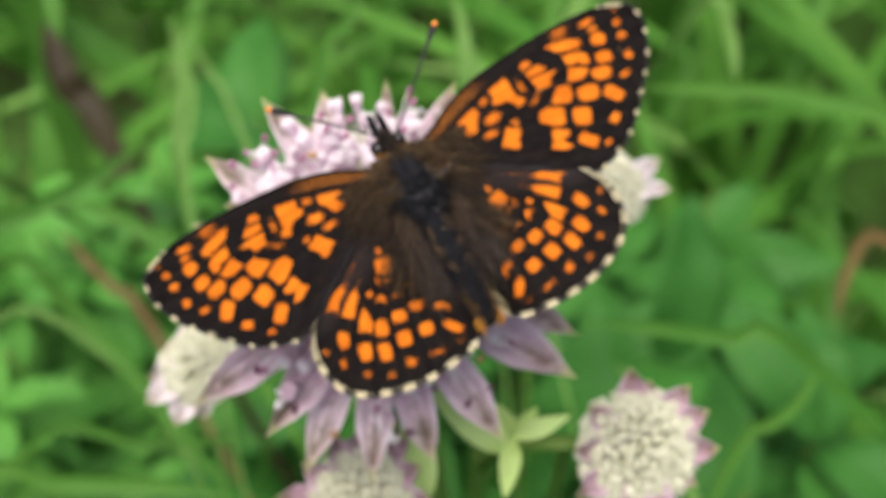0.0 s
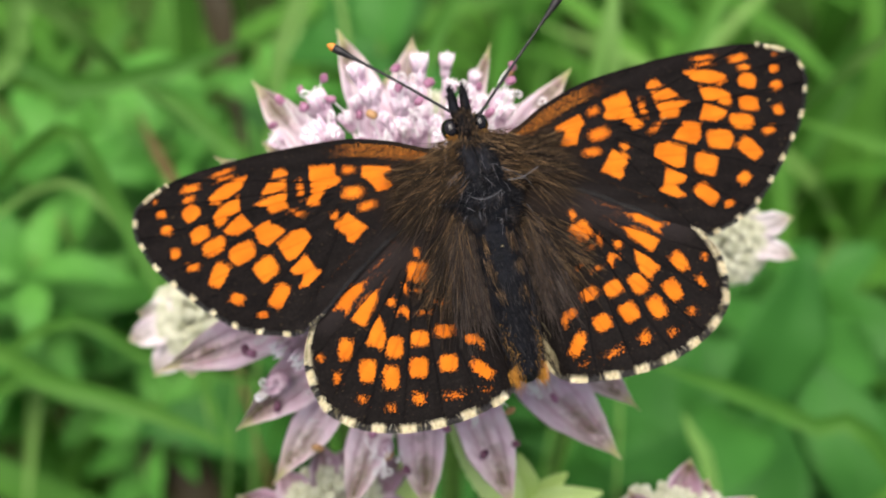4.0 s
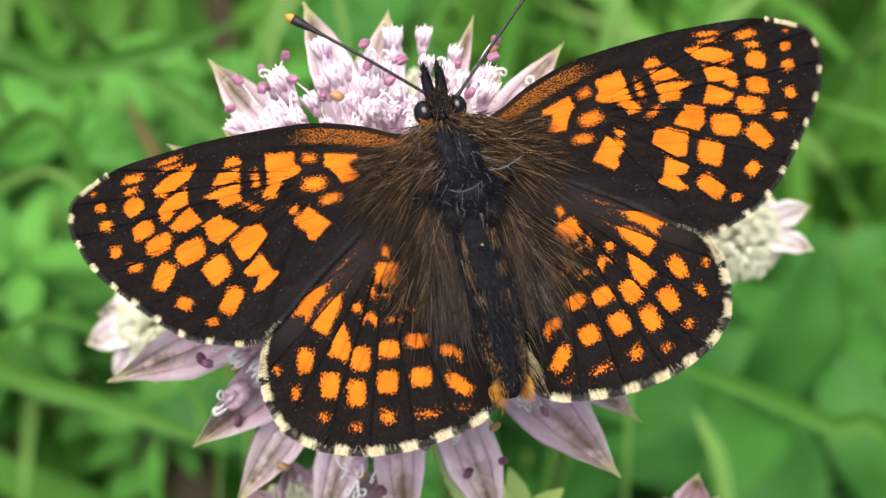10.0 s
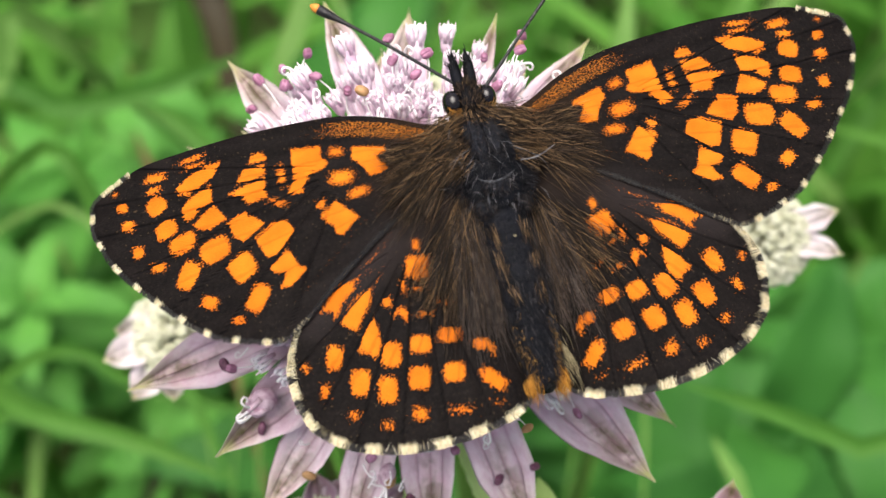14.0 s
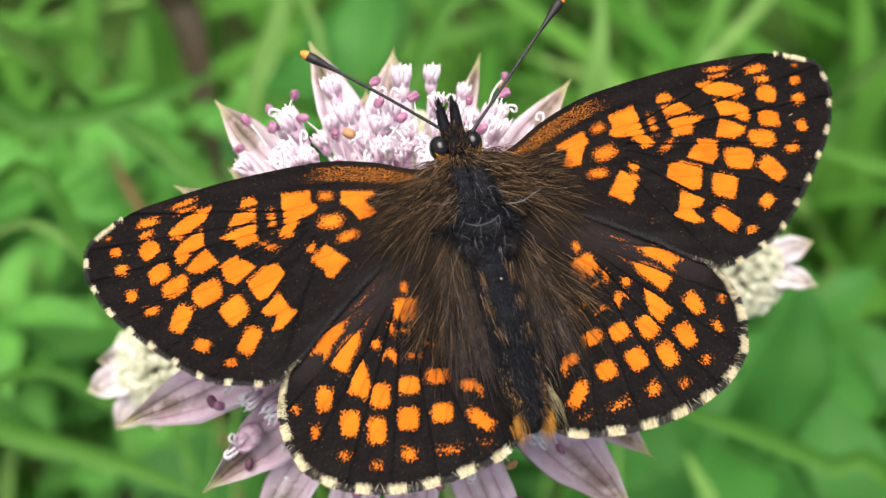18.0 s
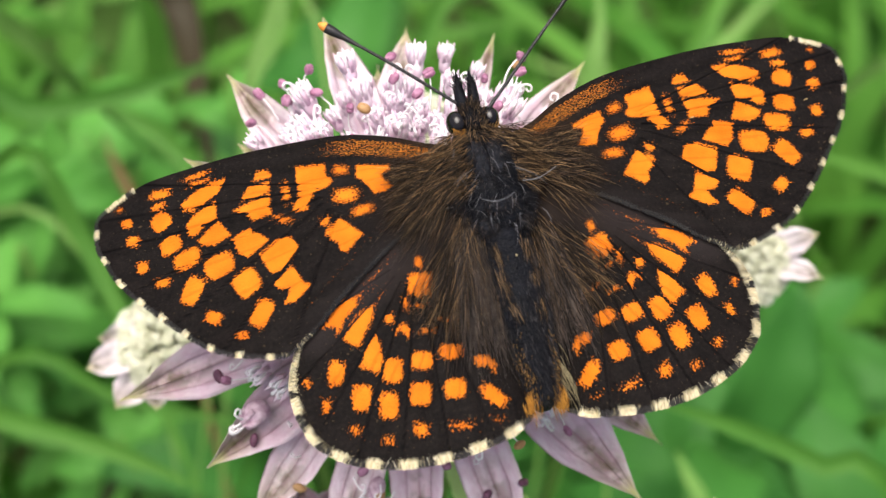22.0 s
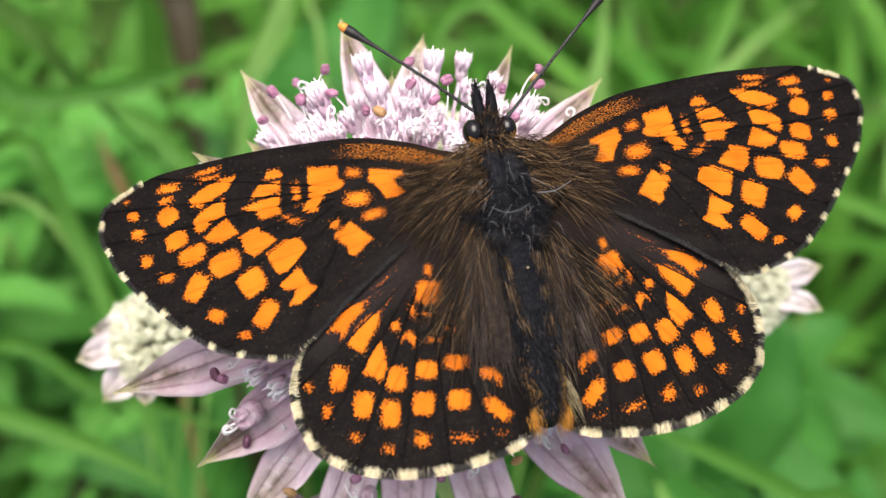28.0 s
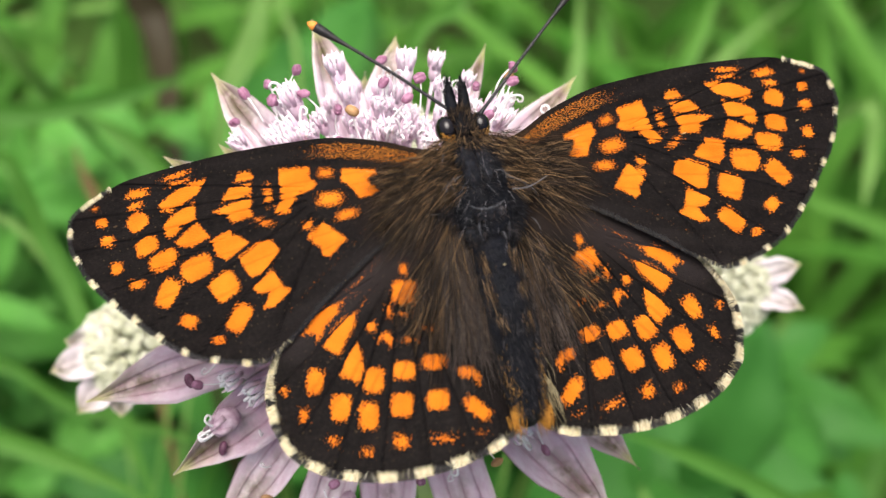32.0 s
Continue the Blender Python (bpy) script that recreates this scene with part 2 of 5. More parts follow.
    rim.inputs["From Min"].default_value, rim.inputs["From Max"].default_value = 0.78, 0.98
    link(nt, calc(nt, "ABSOLUTE", ac), rim.inputs["Value"])
    col = mixc(nt, calc(nt, "MULTIPLY", rim.outputs["Result"], 0.5), col, (0.85, 0.78, 0.8))
    grain = ramp(nt, tex_noise(nt, 3600, 3, 0.7, (1.0, 0.35, 1.0)), [(0.42, (0, 0, 0)), (0.62, (1, 1, 1))])
    col = mixc(nt, calc(nt, "MULTIPLY", grain, 0.3), col, c_vein)
    link(nt, col, b.inputs["Base Color"])
    b.inputs["Roughness"].default_value = 0.5
    b.inputs["Specular IOR Level"].default_value = 0.3
    bump(nt, b, calc(nt, "ADD", calc(nt, "MULTIPLY", vein, -0.8), fine), 0.7, 0.00015)
    tr = nt.nodes.new("ShaderNodeBsdfTranslucent")
    link(nt, col, tr.inputs["Color"])
    mx = nt.nodes.new("ShaderNodeMixShader")
    mx.inputs[0].default_value = 0.24
    link(nt, b.outputs["BSDF"], mx.inputs[1])
    link(nt, tr.outputs["BSDF"], mx.inputs[2])
    link(nt, mx.outputs[0], nt.nodes["Material Output"].inputs["Surface"])
    return m


WING = wing_material()
UNDER = plain("wing_underside", (0.35, 0.2, 0.08), (0.55, 0.4, 0.2), 600, 0.7)
HAIR = hair_material()
FRINGE = fringe_material()
# the noise colours paint in black crevices and a blue-grey sheen
CHITIN = plain("black_chitin", (0.0015, 0.0015, 0.002), (0.009, 0.01, 0.0135), 1500, 0.6, 0.08, 0.8, 0.00006)
PLATE = plain("blue_black_plate", (0.0015, 0.0018, 0.003), (0.012, 0.0145, 0.023), 1700, 0.45, 0.25, 1.0, 0.00014)
SEGMENT = plain("abdomen_scales", (0.0015, 0.0017, 0.0025), (0.0055, 0.0063, 0.0098), 1300, 0.5, 0.14, 1.0, 0.00016)
EYE = plain("compound_eye", (0.003, 0.0025, 0.003), (0.01, 0.008, 0.008), 900, 0.1, 0.45, 0.1, 0.00001)
ORANGE_TIP = plain("orange_club_tip", (0.7, 0.2, 0.03), (0.85, 0.33, 0.06), 3000, 0.5)
OCHRE = plain("ochre_scales", (0.3, 0.12, 0.012), (0.6, 0.29, 0.04), 3000, 0.6)
FOLD = plain("grey_fold", (0.02, 0.022, 0.028), (0.09, 0.095, 0.105), 2200, 0.5, 0.3)
GREY_HAIR = plain("grey_hair", (0.012, 0.009, 0.008), (0.12, 0.092, 0.075), 2500, 0.55)
FLECK = plain("golden_flecks", (0.16, 0.08, 0.015), (0.38, 0.21, 0.05), 3000, 0.6)
PALE_HAIR = plain("pale_hair", (0.2, 0.16, 0.08), (0.4, 0.34, 0.2), 3000, 0.6)
ANTENNA = plain("antenna_rings", (0.008, 0.008, 0.009), (0.02, 0.018, 0.018), 2500, 0.45, 0.4)
RING = plain("antenna_white_scales", (0.10, 0.10, 0.11), (0.24, 0.24, 0.25), 3000, 0.6)
BAND = plain("antenna_band", (0.03, 0.03, 0.033), (0.1, 0.1, 0.105), 3000, 0.6)
BRACT = bract_material("pink_bract", (0.86, 0.67, 0.78), (0.95, 0.86, 0.92), (0.62, 0.36, 0.48), (0.38, 0.34, 0.15))
CREAM_BRACT = bract_material("cream_bract", (0.78, 0.71, 0.73), (0.9, 0.86, 0.87), (0.66, 0.54, 0.6), (0.45, 0.42, 0.2))
ROSE_BRACT = bract_material("rose_bract", (0.48, 0.31, 0.39), (0.68, 0.51, 0.6), (0.36, 0.16, 0.25), (0.3, 0.2, 0.12))
CALYX = plain("floret_cup", (0.68, 0.46, 0.6), (0.91, 0.81, 0.88), 700, 0.5, 0.3)
CUP = plain("rose_cup", (0.4, 0.22, 0.31), (0.76, 0.6, 0.68), 1500, 0.5, 0.3)
PETAL = plain("white_petal", (0.88, 0.8, 0.86), (0.95, 0.93, 0.95), 900, 0.45, 0.35)
FILAMENT = plain("filament", (0.84, 0.79, 0.81), (0.93, 0.91, 0.91), 900, 0.4, 0.35)
ANTHER = plain("anther", (0.2, 0.06, 0.12), (0.5, 0.25, 0.38), 1400, 0.45, 0.4)
PLUM = plain("plum_anther", (0.07, 0.02, 0.04), (0.22, 0.09, 0.15), 1400, 0.45, 0.4)
ANTHER_BROWN = plain("open_anther", (0.3, 0.16, 0.07), (0.5, 0.3, 0.14), 1400, 0.6)
BUD = plain("cream_bud", (0.46, 0.48, 0.31), (0.8, 0.8, 0.66), 1200, 0.5, 0.3)
STEM = leafy("stem_green", (0.10, 0.2, 0.03), (0.24, 0.38, 0.09), 300, 0.15)
LEAFLET = leafy("pale_leaf", (0.46, 0.66, 0.16), (0.66, 0.84, 0.36), 300, 0.15)
GRASS = leafy("grass_green", (0.062, 0.22, 0.026), (0.145, 0.36, 0.054), 60, 0.4)
GRASS_PALE = leafy("grass_pale", (0.16, 0.36, 0.07), (0.28, 0.48, 0.13), 60, 0.35)
GRASS_DARK = leafy("grass_dark", (0.05, 0.17, 0.02), (0.1, 0.28, 0.035), 60, 0.35)
GRASS_RUST = leafy("grass_rust", (0.13, 0.08, 0.03), (0.22, 0.15, 0.055), 60, 0.2)
# dark brown for the shade and bare soil between plants, painted on broad strips
GAP_BROWN = leafy("gap_brown", (0.02, 0.017, 0.008), (0.045, 0.036, 0.015), 60, 0.15)
# lighter copy of HERB, its colour raised to brighten the upper left
HERB_LIGHT = leafy("light_herb_leaf", (0.075, 0.28, 0.04), (0.16, 0.45, 0.078), 80, 0.4)
HERB = leafy("herb_leaf", (0.028, 0.135, 0.021), (0.07, 0.25, 0.04), 80, 0.35)
SOIL = plain("mossy_soil", (0.03, 0.032, 0.013), (0.07, 0.17, 0.03), 28, 0.95, 0.1, 0.8, 0.003)


# ---- mesh helpers ----
def mesh(name, verts, faces, material, smooth=True, attrs=None):
    me = bpy.data.meshes.new(name)
    me.from_pydata([tuple(v) for v in verts], [], faces)
    for mat in material if isinstance(material, (list, tuple)) else (material,):
        me.materials.append(mat)
    if smooth:
        me.polygons.foreach_set("use_smooth", [True] * len(me.polygons))
    for key, values in (attrs or {}).items():
        a = me.attributes.new(key, "FLOAT", "POINT")
        a.data.foreach_set("value", np.asarray(values, np.float32))
    return me


def part(name, me, parent, label="", m=None):
    ob = new(name, me)
    ob.parent = parent
    if m is not None:
        ob.matrix_basis = m
    return tagged(ob, label) if label else ob


def thing(name, m, label, category, group="", kind=""):
    ob = new(name)
    ob.empty_display_size = 0.005
    ob.matrix_world = m
    return tagged(ob, label, category, group, kind)


def grid_faces(n, k, base=0, closed=False):
    """Quads over n rows of k points."""
    f = []
    for i in range(n - 1):
        for j in range(k if closed else k - 1):
            a, b = base + i * k + j, base + i * k + (j + 1) % k
            f.append((a, b, b + k, a + k))
    return f


def spline(pts, n, closed=False):
    """Catmull-Rom through the points, n samples at even steps."""
    p = np.array(pts, float)
    ext = np.vstack([p[-1], p, p[0], p[1]]) if closed else np.vstack([2 * p[0] - p[1], p, 2 * p[-1] - p[-2]])
    out = []
    for i in range(len(ext) - 3):
        t = np.linspace(0, 1, 24, endpoint=False)[:, None]
        a, b, c, d = ext[i:i + 4]
        out.append(0.5 * (2 * b + (c - a) * t + (2 * a - 5 * b + 4 * c - d) * t ** 2 + (3 * b - a - 3 * c + d) * t ** 3))
    q = np.vstack(out + [p[:1] if closed else p[-1:]])
    s = np.concatenate([[0], np.cumsum(np.linalg.norm(np.diff(q, axis=0), axis=1))])
    u = np.linspace(0, s[-1], n)
    return np.stack([np.interp(u, s, q[:, k]) for k in range(q.shape[1])], 1)


def tube(path, radii, sides=10, base=0):
    """Verts and faces of a closed tube along a path (numpy, n x 3)."""
    path = np.asarray(path, float)
    n = len(path)
    tan = np.gradient(path, axis=0)
    tan /= np.linalg.norm(tan, axis=1)[:, None] + 1e-12
    ref = np.array([0.31, 0.17, 0.93])
    a = np.cross(tan, ref)
    a /= np.linalg.norm(a, axis=1)[:, None] + 1e-12
    b = np.cross(tan, a)
    ang = np.linspace(0, 2 * np.pi, sides, endpoint=False)
    r = np.broadcast_to(np.asarray(radii, float), (n,))
    v = path[:, None] + r[:, None, None] * (a[:, None] * np.cos(ang)[None, :, None] + b[:, None] * np.sin(ang)[None, :, None])
    v = v.reshape(-1, 3)
    f = grid_faces(n, sides, base, True)
    f.append(tuple(base + i for i in range(sides))[::-1])
    f.append(tuple(base + (n - 1) * sides + i for i in range(sides)))
    return v, f


def lump(cx, cy, cz, rx, ry, rz, n=16, k=20, noise_amp=0.0, taper=0.0):
    """An uneven ellipsoid; y is its long axis, taper narrows its +y end."""
    v = []
    for i in range(n):
        t = math.pi * (i + 0.02) / (n - 0.96)
        for j in range(k):
            a = 2 * math.pi * j / k
            y = -math.cos(t)
            s = math.sin(t) * (1 - taper * (y + 1) / 2)
            p = Vector((math.cos(a) * s, y, math.sin(a) * s))
            e = 1 + noise_amp * noise.noise(p * 2.5 + Vector((cx, cy, cz)))
            v.append((cx + rx * p.x * e, cy + ry * p.y * e, cz + rz * p.z * e))
    f = grid_faces(n, k, 0, True)
    f.append(tuple(range(k)))
    f.append(tuple((n - 1) * k + i for i in range(k))[::-1])
    return np.array(v), f


def merge(pieces):
    """Join (verts, faces) pairs; returns verts, faces and each vert's piece number."""
    vs, fs, ids, base = [], [], [], 0
    for i, (v, f) in enumerate(pieces):
        vs.append(np.asarray(v))
        fs += [tuple(base + q for q in face) for face in f]
        ids += [i] * len(v)
        base += len(v)
    return np.vstack(vs), fs, np.array(ids)


def strands(roots, ends, lift, width, seg=4, curl=0.0, seed=1):
    """Tapered hairs from roots to ends (n x 3), each bowed up by lift and jittered; three-sided."""
    rng = np.random.default_rng(seed)
    n = len(roots)
    t = np.linspace(0, 1, seg + 1)
    d = ends - roots
    ln = np.linalg.norm(d, axis=1)[:, None]
    side = np.cross(d, np.array([0, 0, 1.0]))
    side /= np.linalg.norm(side, axis=1)[:, None] + 1e-12
    up = np.cross(side, d)
    up /= np.linalg.norm(up, axis=1)[:, None] + 1e-12
    bow = rng.normal(0, curl, (n, 1)) * ln
    c = roots[:, None] + d[:, None] * t[None, :, None]
    c = c + (up * lift[:, None])[:, None] * (4 * t * (1 - t))[None, :, None] + (side * bow)[:, None] * (t * t)[None, :, None]
    w = (width[:, None] if np.ndim(width) else np.full((n, 1), width)) * (1 - 0.92 * t ** 2)[None]
    v = np.stack([c + side[:, None] * w[..., None], c - side[:, None] * w[..., None] * 0.5 + up[:, None] * w[..., None] * 0.8, c - side[:, None] * w[..., None] * 0.5 - up[:, None] * w[..., None] * 0.8], 2)
    k = (seg + 1) * 3
    verts = v.reshape(-1, 3)
    one = []
    for i in range(seg):
        for j in range(3):
            a, b = i * 3 + j, i * 3 + (j + 1) % 3
            one.append((a, b, b + 3, a + 3))
    one = np.array(one)
    faces = (one[None] + (np.arange(n) * k)[:, None, None]).reshape(-1, 4).tolist()
    return verts, faces, k


# ---- the butterfly ----
# wing outlines and spot rows in millimetres from the wing's root: out along the wing, forward;
# a spot: centre, half length, half width, turn in degrees
FW_RIM = [(0.15, -0.08), (0.18, 1.1), (1.36, 1.66), (3.07, 2.49), (5.45, 3.2), (7.31, 3.47), (9.53, 3.61), (12.12, 3.74), (14.12, 3.68), (16.49, 3.42), (18.17, 2.86), (19.14, 2.29), (19.45, 1.76), (19.46, 0.98), (19.13, 0.03), (18.09, -1.79), (15.85, -4.05), (14.17, -5.56), (12.95, -6.32), (11.42, -6.84), (9.89, -7.1), (8.76, -6.46), (6.27, -4.52), (3.67, -2.77), (0.66, -1.12)]
HW_RIM = [(-0.01, -0.0), (1.39, 0.7), (4.01, -0.65), (7.15, -2.03), (8.77, -3.82), (9.5, -5.24), (9.95, -6.29), (10.08, -7.26), (9.89, -8.47), (9.27, -9.7), (7.97, -10.71), (6.05, -11.38), (4.09, -11.62), (2.38, -11.54), (0.64, -11.21), (-0.42, -10.73), (-0.99, -9.62), (-0.95, -7.17), (-0.9, -4.4), (-0.58, -1.54)]
FW_MARKS = [
    [(8.18, 2.27), (6.58, 1.98), (6.58, 1.38), (6.25, 0.97), (6.55, 0.71), (7.12, 0.60), (7.53, 0.27), (7.77, -0.24), (8.60, -0.11), (8.45, 0.21), (8.16, 0.60), (8.19, 1.51)],
    [(4.93, 1.47), (3.35, 1.06), (3.26, 0.83), (3.82, 0.70), (3.67, 0.45), (3.21, -0.07), (3.62, -0.21), (4.23, -0.24), (4.53, 0.30), (4.80, 0.63), (5.11, 0.88)],
    [(9.97, -3.56), (8.93, -2.81), (8.60, -3.26), (8.40, -3.74), (7.99, -4.02), (8.39, -4.32), (8.72, -4.54), (8.98, -4.69), (9.51, -4.67), (9.25, -4.20), (9.15, -3.87), (9.59, -3.90)],
    [(7.04, -1.59), (6.17, -0.96), (5.62, -1.52), (5.04, -2.12), (5.50, -2.37), (6.03, -2.84), (6.38, -2.62), (6.40, -2.23), (6.77, -2.03)],
]
FW_CELL_END = [
    [(10.51, 2.05), (10.24, 2.51), (9.70, 2.48), (9.52, 2.25), (9.55, 2.01)],
    [(11.36, 1.12), (10.72, 1.80), (9.56, 1.86), (9.64, 1.30), (10.56, 1.09)],
    [(11.72, 0.74), (10.73, 1.00), (9.65, 1.18), (9.69, 0.49), (9.66, 0.12), (10.17, 0.09), (10.76, -0.02), (10.92, 0.32)],
]
FW_BARS = [
    [(14.49, 1.43), (14.56, 1.82), (13.89, 2.28), (12.87, 2.61), (11.95, 2.64), (12.11, 2.27), (12.44, 1.89), (13.29, 1.53), (13.96, 1.31)],
    [(14.35, 0.63), (13.98, 1.07), (12.53, 1.57), (12.61, 0.94), (12.55, 0.56), (13.32, 0.31), (13.97, -0.07), (14.32, 0.16)],
    [(13.79, -0.32), (13.24, 0.07), (12.56, 0.44), (11.89, -0.50), (12.49, -0.70), (12.89, -0.85), (13.62, -0.60)],
    [(11.94, -0.73), (11.34, -0.44), (10.88, -0.36), (9.97, -1.19), (10.37, -1.46), (10.81, -1.66), (11.14, -1.86), (11.65, -1.51)],
    [(10.60, -1.86), (9.43, -1.22), (8.73, -1.37), (8.41, -1.97), (8.84, -2.59), (9.51, -2.98), (9.98, -3.00), (10.25, -2.53)],
]
HW_MARKS = [
    [(8.06, -4.31), (7.50, -3.66), (6.88, -3.13), (6.02, -3.11), (6.15, -3.57), (6.83, -4.08), (7.40, -4.81), (7.48, -4.38)],
    [(7.20, -5.00), (6.57, -4.27), (5.91, -3.84), (5.30, -3.74), (5.47, -4.36), (5.95, -4.96), (6.42, -5.63), (6.82, -5.35)],
    [(6.53, -6.59), (6.28, -6.02), (5.88, -5.40), (5.48, -5.11), (5.34, -5.65), (5.34, -6.48), (5.74, -7.10), (6.12, -6.75)],
    [(1.12, -7.25), (0.87, -7.14), (0.33, -7.27), (0.14, -7.77), (0.22, -8.17), (0.48, -7.76), (0.97, -7.67)],
    [(4.72, -5.43), (4.52, -5.11), (4.04, -4.87), (3.69, -5.36), (3.91, -5.79), (4.09, -5.48), (4.34, -5.23)],
]
FW_DISC = [
    (13.56, 3.17, 0.7, 0.16, 176), (13.55, 2.77, 0.67, 0.13, 176),
]
FW_POST = [
    (15.7, 2.7, 0.62, 0.26, 2), (15.81, 2.04, 0.41, 0.2, 166), (15.77, 1.22, 0.57, 0.52, 147), (15.33, -0.17, 0.64, 0.49, 163),
    (14.42, -1.16, 0.8, 0.51, 168), (12.75, -1.88, 0.84, 0.6, 165), (11.38, -3.09, 0.72, 0.73, 152), (14.32, -2.87, 0.77, 0.54, 123),
    (10.71, -4.84, 0.75, 0.54, 127),
]
FW_EDGE = [
    (18.0, 2.38, 0.17, 0.12, 13), (17.67, 1.58, 0.34, 0.28, 13), (17.37, 0.49, 0.41, 0.31, 12), (16.99, -0.98, 0.33, 0.34, 94),
    (15.9, -2.03, 0.47, 0.27, 12), (13.34, -4.46, 0.49, 0.34, 29), (11.86, -5.72, 0.35, 0.2, 11),
]
FW_CELL = [
    (8.81, 0.99, 0.55, 0.25, 85), (9.16, -0.32, 0.51, 0.2, 22), (5.79, 1.43, 0.4, 0.24, 13), (5.69, 0.06, 0.66, 0.36, 5),
    (4.97, -0.87, 0.53, 0.27, 178), (6.94, -0.99, 0.28, 0.26, 13),
]
HW_DISC = [
    (5.0, -7.02, 0.6, 0.52, 100), (3.52, -6.84, 0.59, 0.46, 11), (2.07, -6.74, 0.59, 0.38, 11),
]
HW_POST = [
    (7.76, -6.57, 0.63, 0.44, 110), (6.71, -7.98, 0.65, 0.52, 100), (5.48, -8.6, 0.65, 0.49, 100), (3.88, -8.37, 0.57, 0.57, 100),
    (2.19, -8.47, 0.56, 0.48, 11), (0.51, -9.15, 0.68, 0.35, 50),
]
HW_EDGE = [
    (9.27, -6.73, 0.26, 0.22, 49), (8.49, -8.06, 0.38, 0.35, 100), (7.28, -9.45, 0.32, 0.27, 10), (5.79, -10.19, 0.31, 0.22, 10),
    (4.18, -10.02, 0.45, 0.4, 10), (2.23, -10.24, 0.5, 0.21, 10), (0.54, -10.25, 0.11, 0.05, 10),
]
HW_BASE = [
    (2.87, -3.31, 0.68, 0.6, 12), (2.76, -2.24, 0.28, 0.2, 100), (3.8, -3.99, 0.33, 0.17, 90), (3.15, -4.27, 0.37, 0.11, 12),
    (4.71, -4.57, 0.26, 0.25, 11), (3.0, -5.5, 0.31, 0.14, 11), (2.12, -5.12, 0.37, 0.11, 21),
]
FW_VEINS = (5.5, 0.6, (14, 6, -1.5, -13, -27, -43, -62))
HW_VEINS = (2.8, -1.8, (-20, -35, -50, -62.5, -75, -88.5, -102, -116))


def inside(u, v, ring):
    """Signed depth of points in a closed ring."""
    p = np.array(ring)
    q = np.roll(p, -1, 0)
    near = np.full(u.shape, 99.0)
    odd = np.zeros(u.shape, bool)
    for (ax, ay), (bx, by) in zip(p, q):
        dx, dy = bx - ax, by - ay
        t = np.clip(((u - ax) * dx + (v - ay) * dy) / (dx * dx + dy * dy + 1e-9), 0, 1)
        near = np.minimum(near, np.hypot(u - ax - t * dx, v - ay - t * dy))
        odd ^= ((ay > v) != (by > v)) & (u < (bx - ax) * (v - ay) / (by - ay + 1e-12) + ax)
    return np.where(odd, near, -near)


def spot_field(u, v, rows):
    """How deep a point lies in its nearest spot, in widths of that spot's ragged border."""
    best = np.full(u.shape, -9.0)
    for spots, fuzz in rows:
        if isinstance(spots[0], list):
            for ring in spots:
                best = np.maximum(best, (inside(u, v, ring) + 0.02) / fuzz)
            continue
        for cx, cy, hx, hy, turn in spots:
            a = math.radians(turn)
            p = (u - cx) * math.cos(a) + (v - cy) * math.sin(a)
            q = -(u - cx) * math.sin(a) + (v - cy) * math.cos(a)
            e = (np.abs(p / hx) ** 3.6 + np.abs(q / hy) ** 3.6) ** (1 / 3.6)
            best = np.maximum(best, (1 - e) * min(hx, hy) / fuzz)
    return best


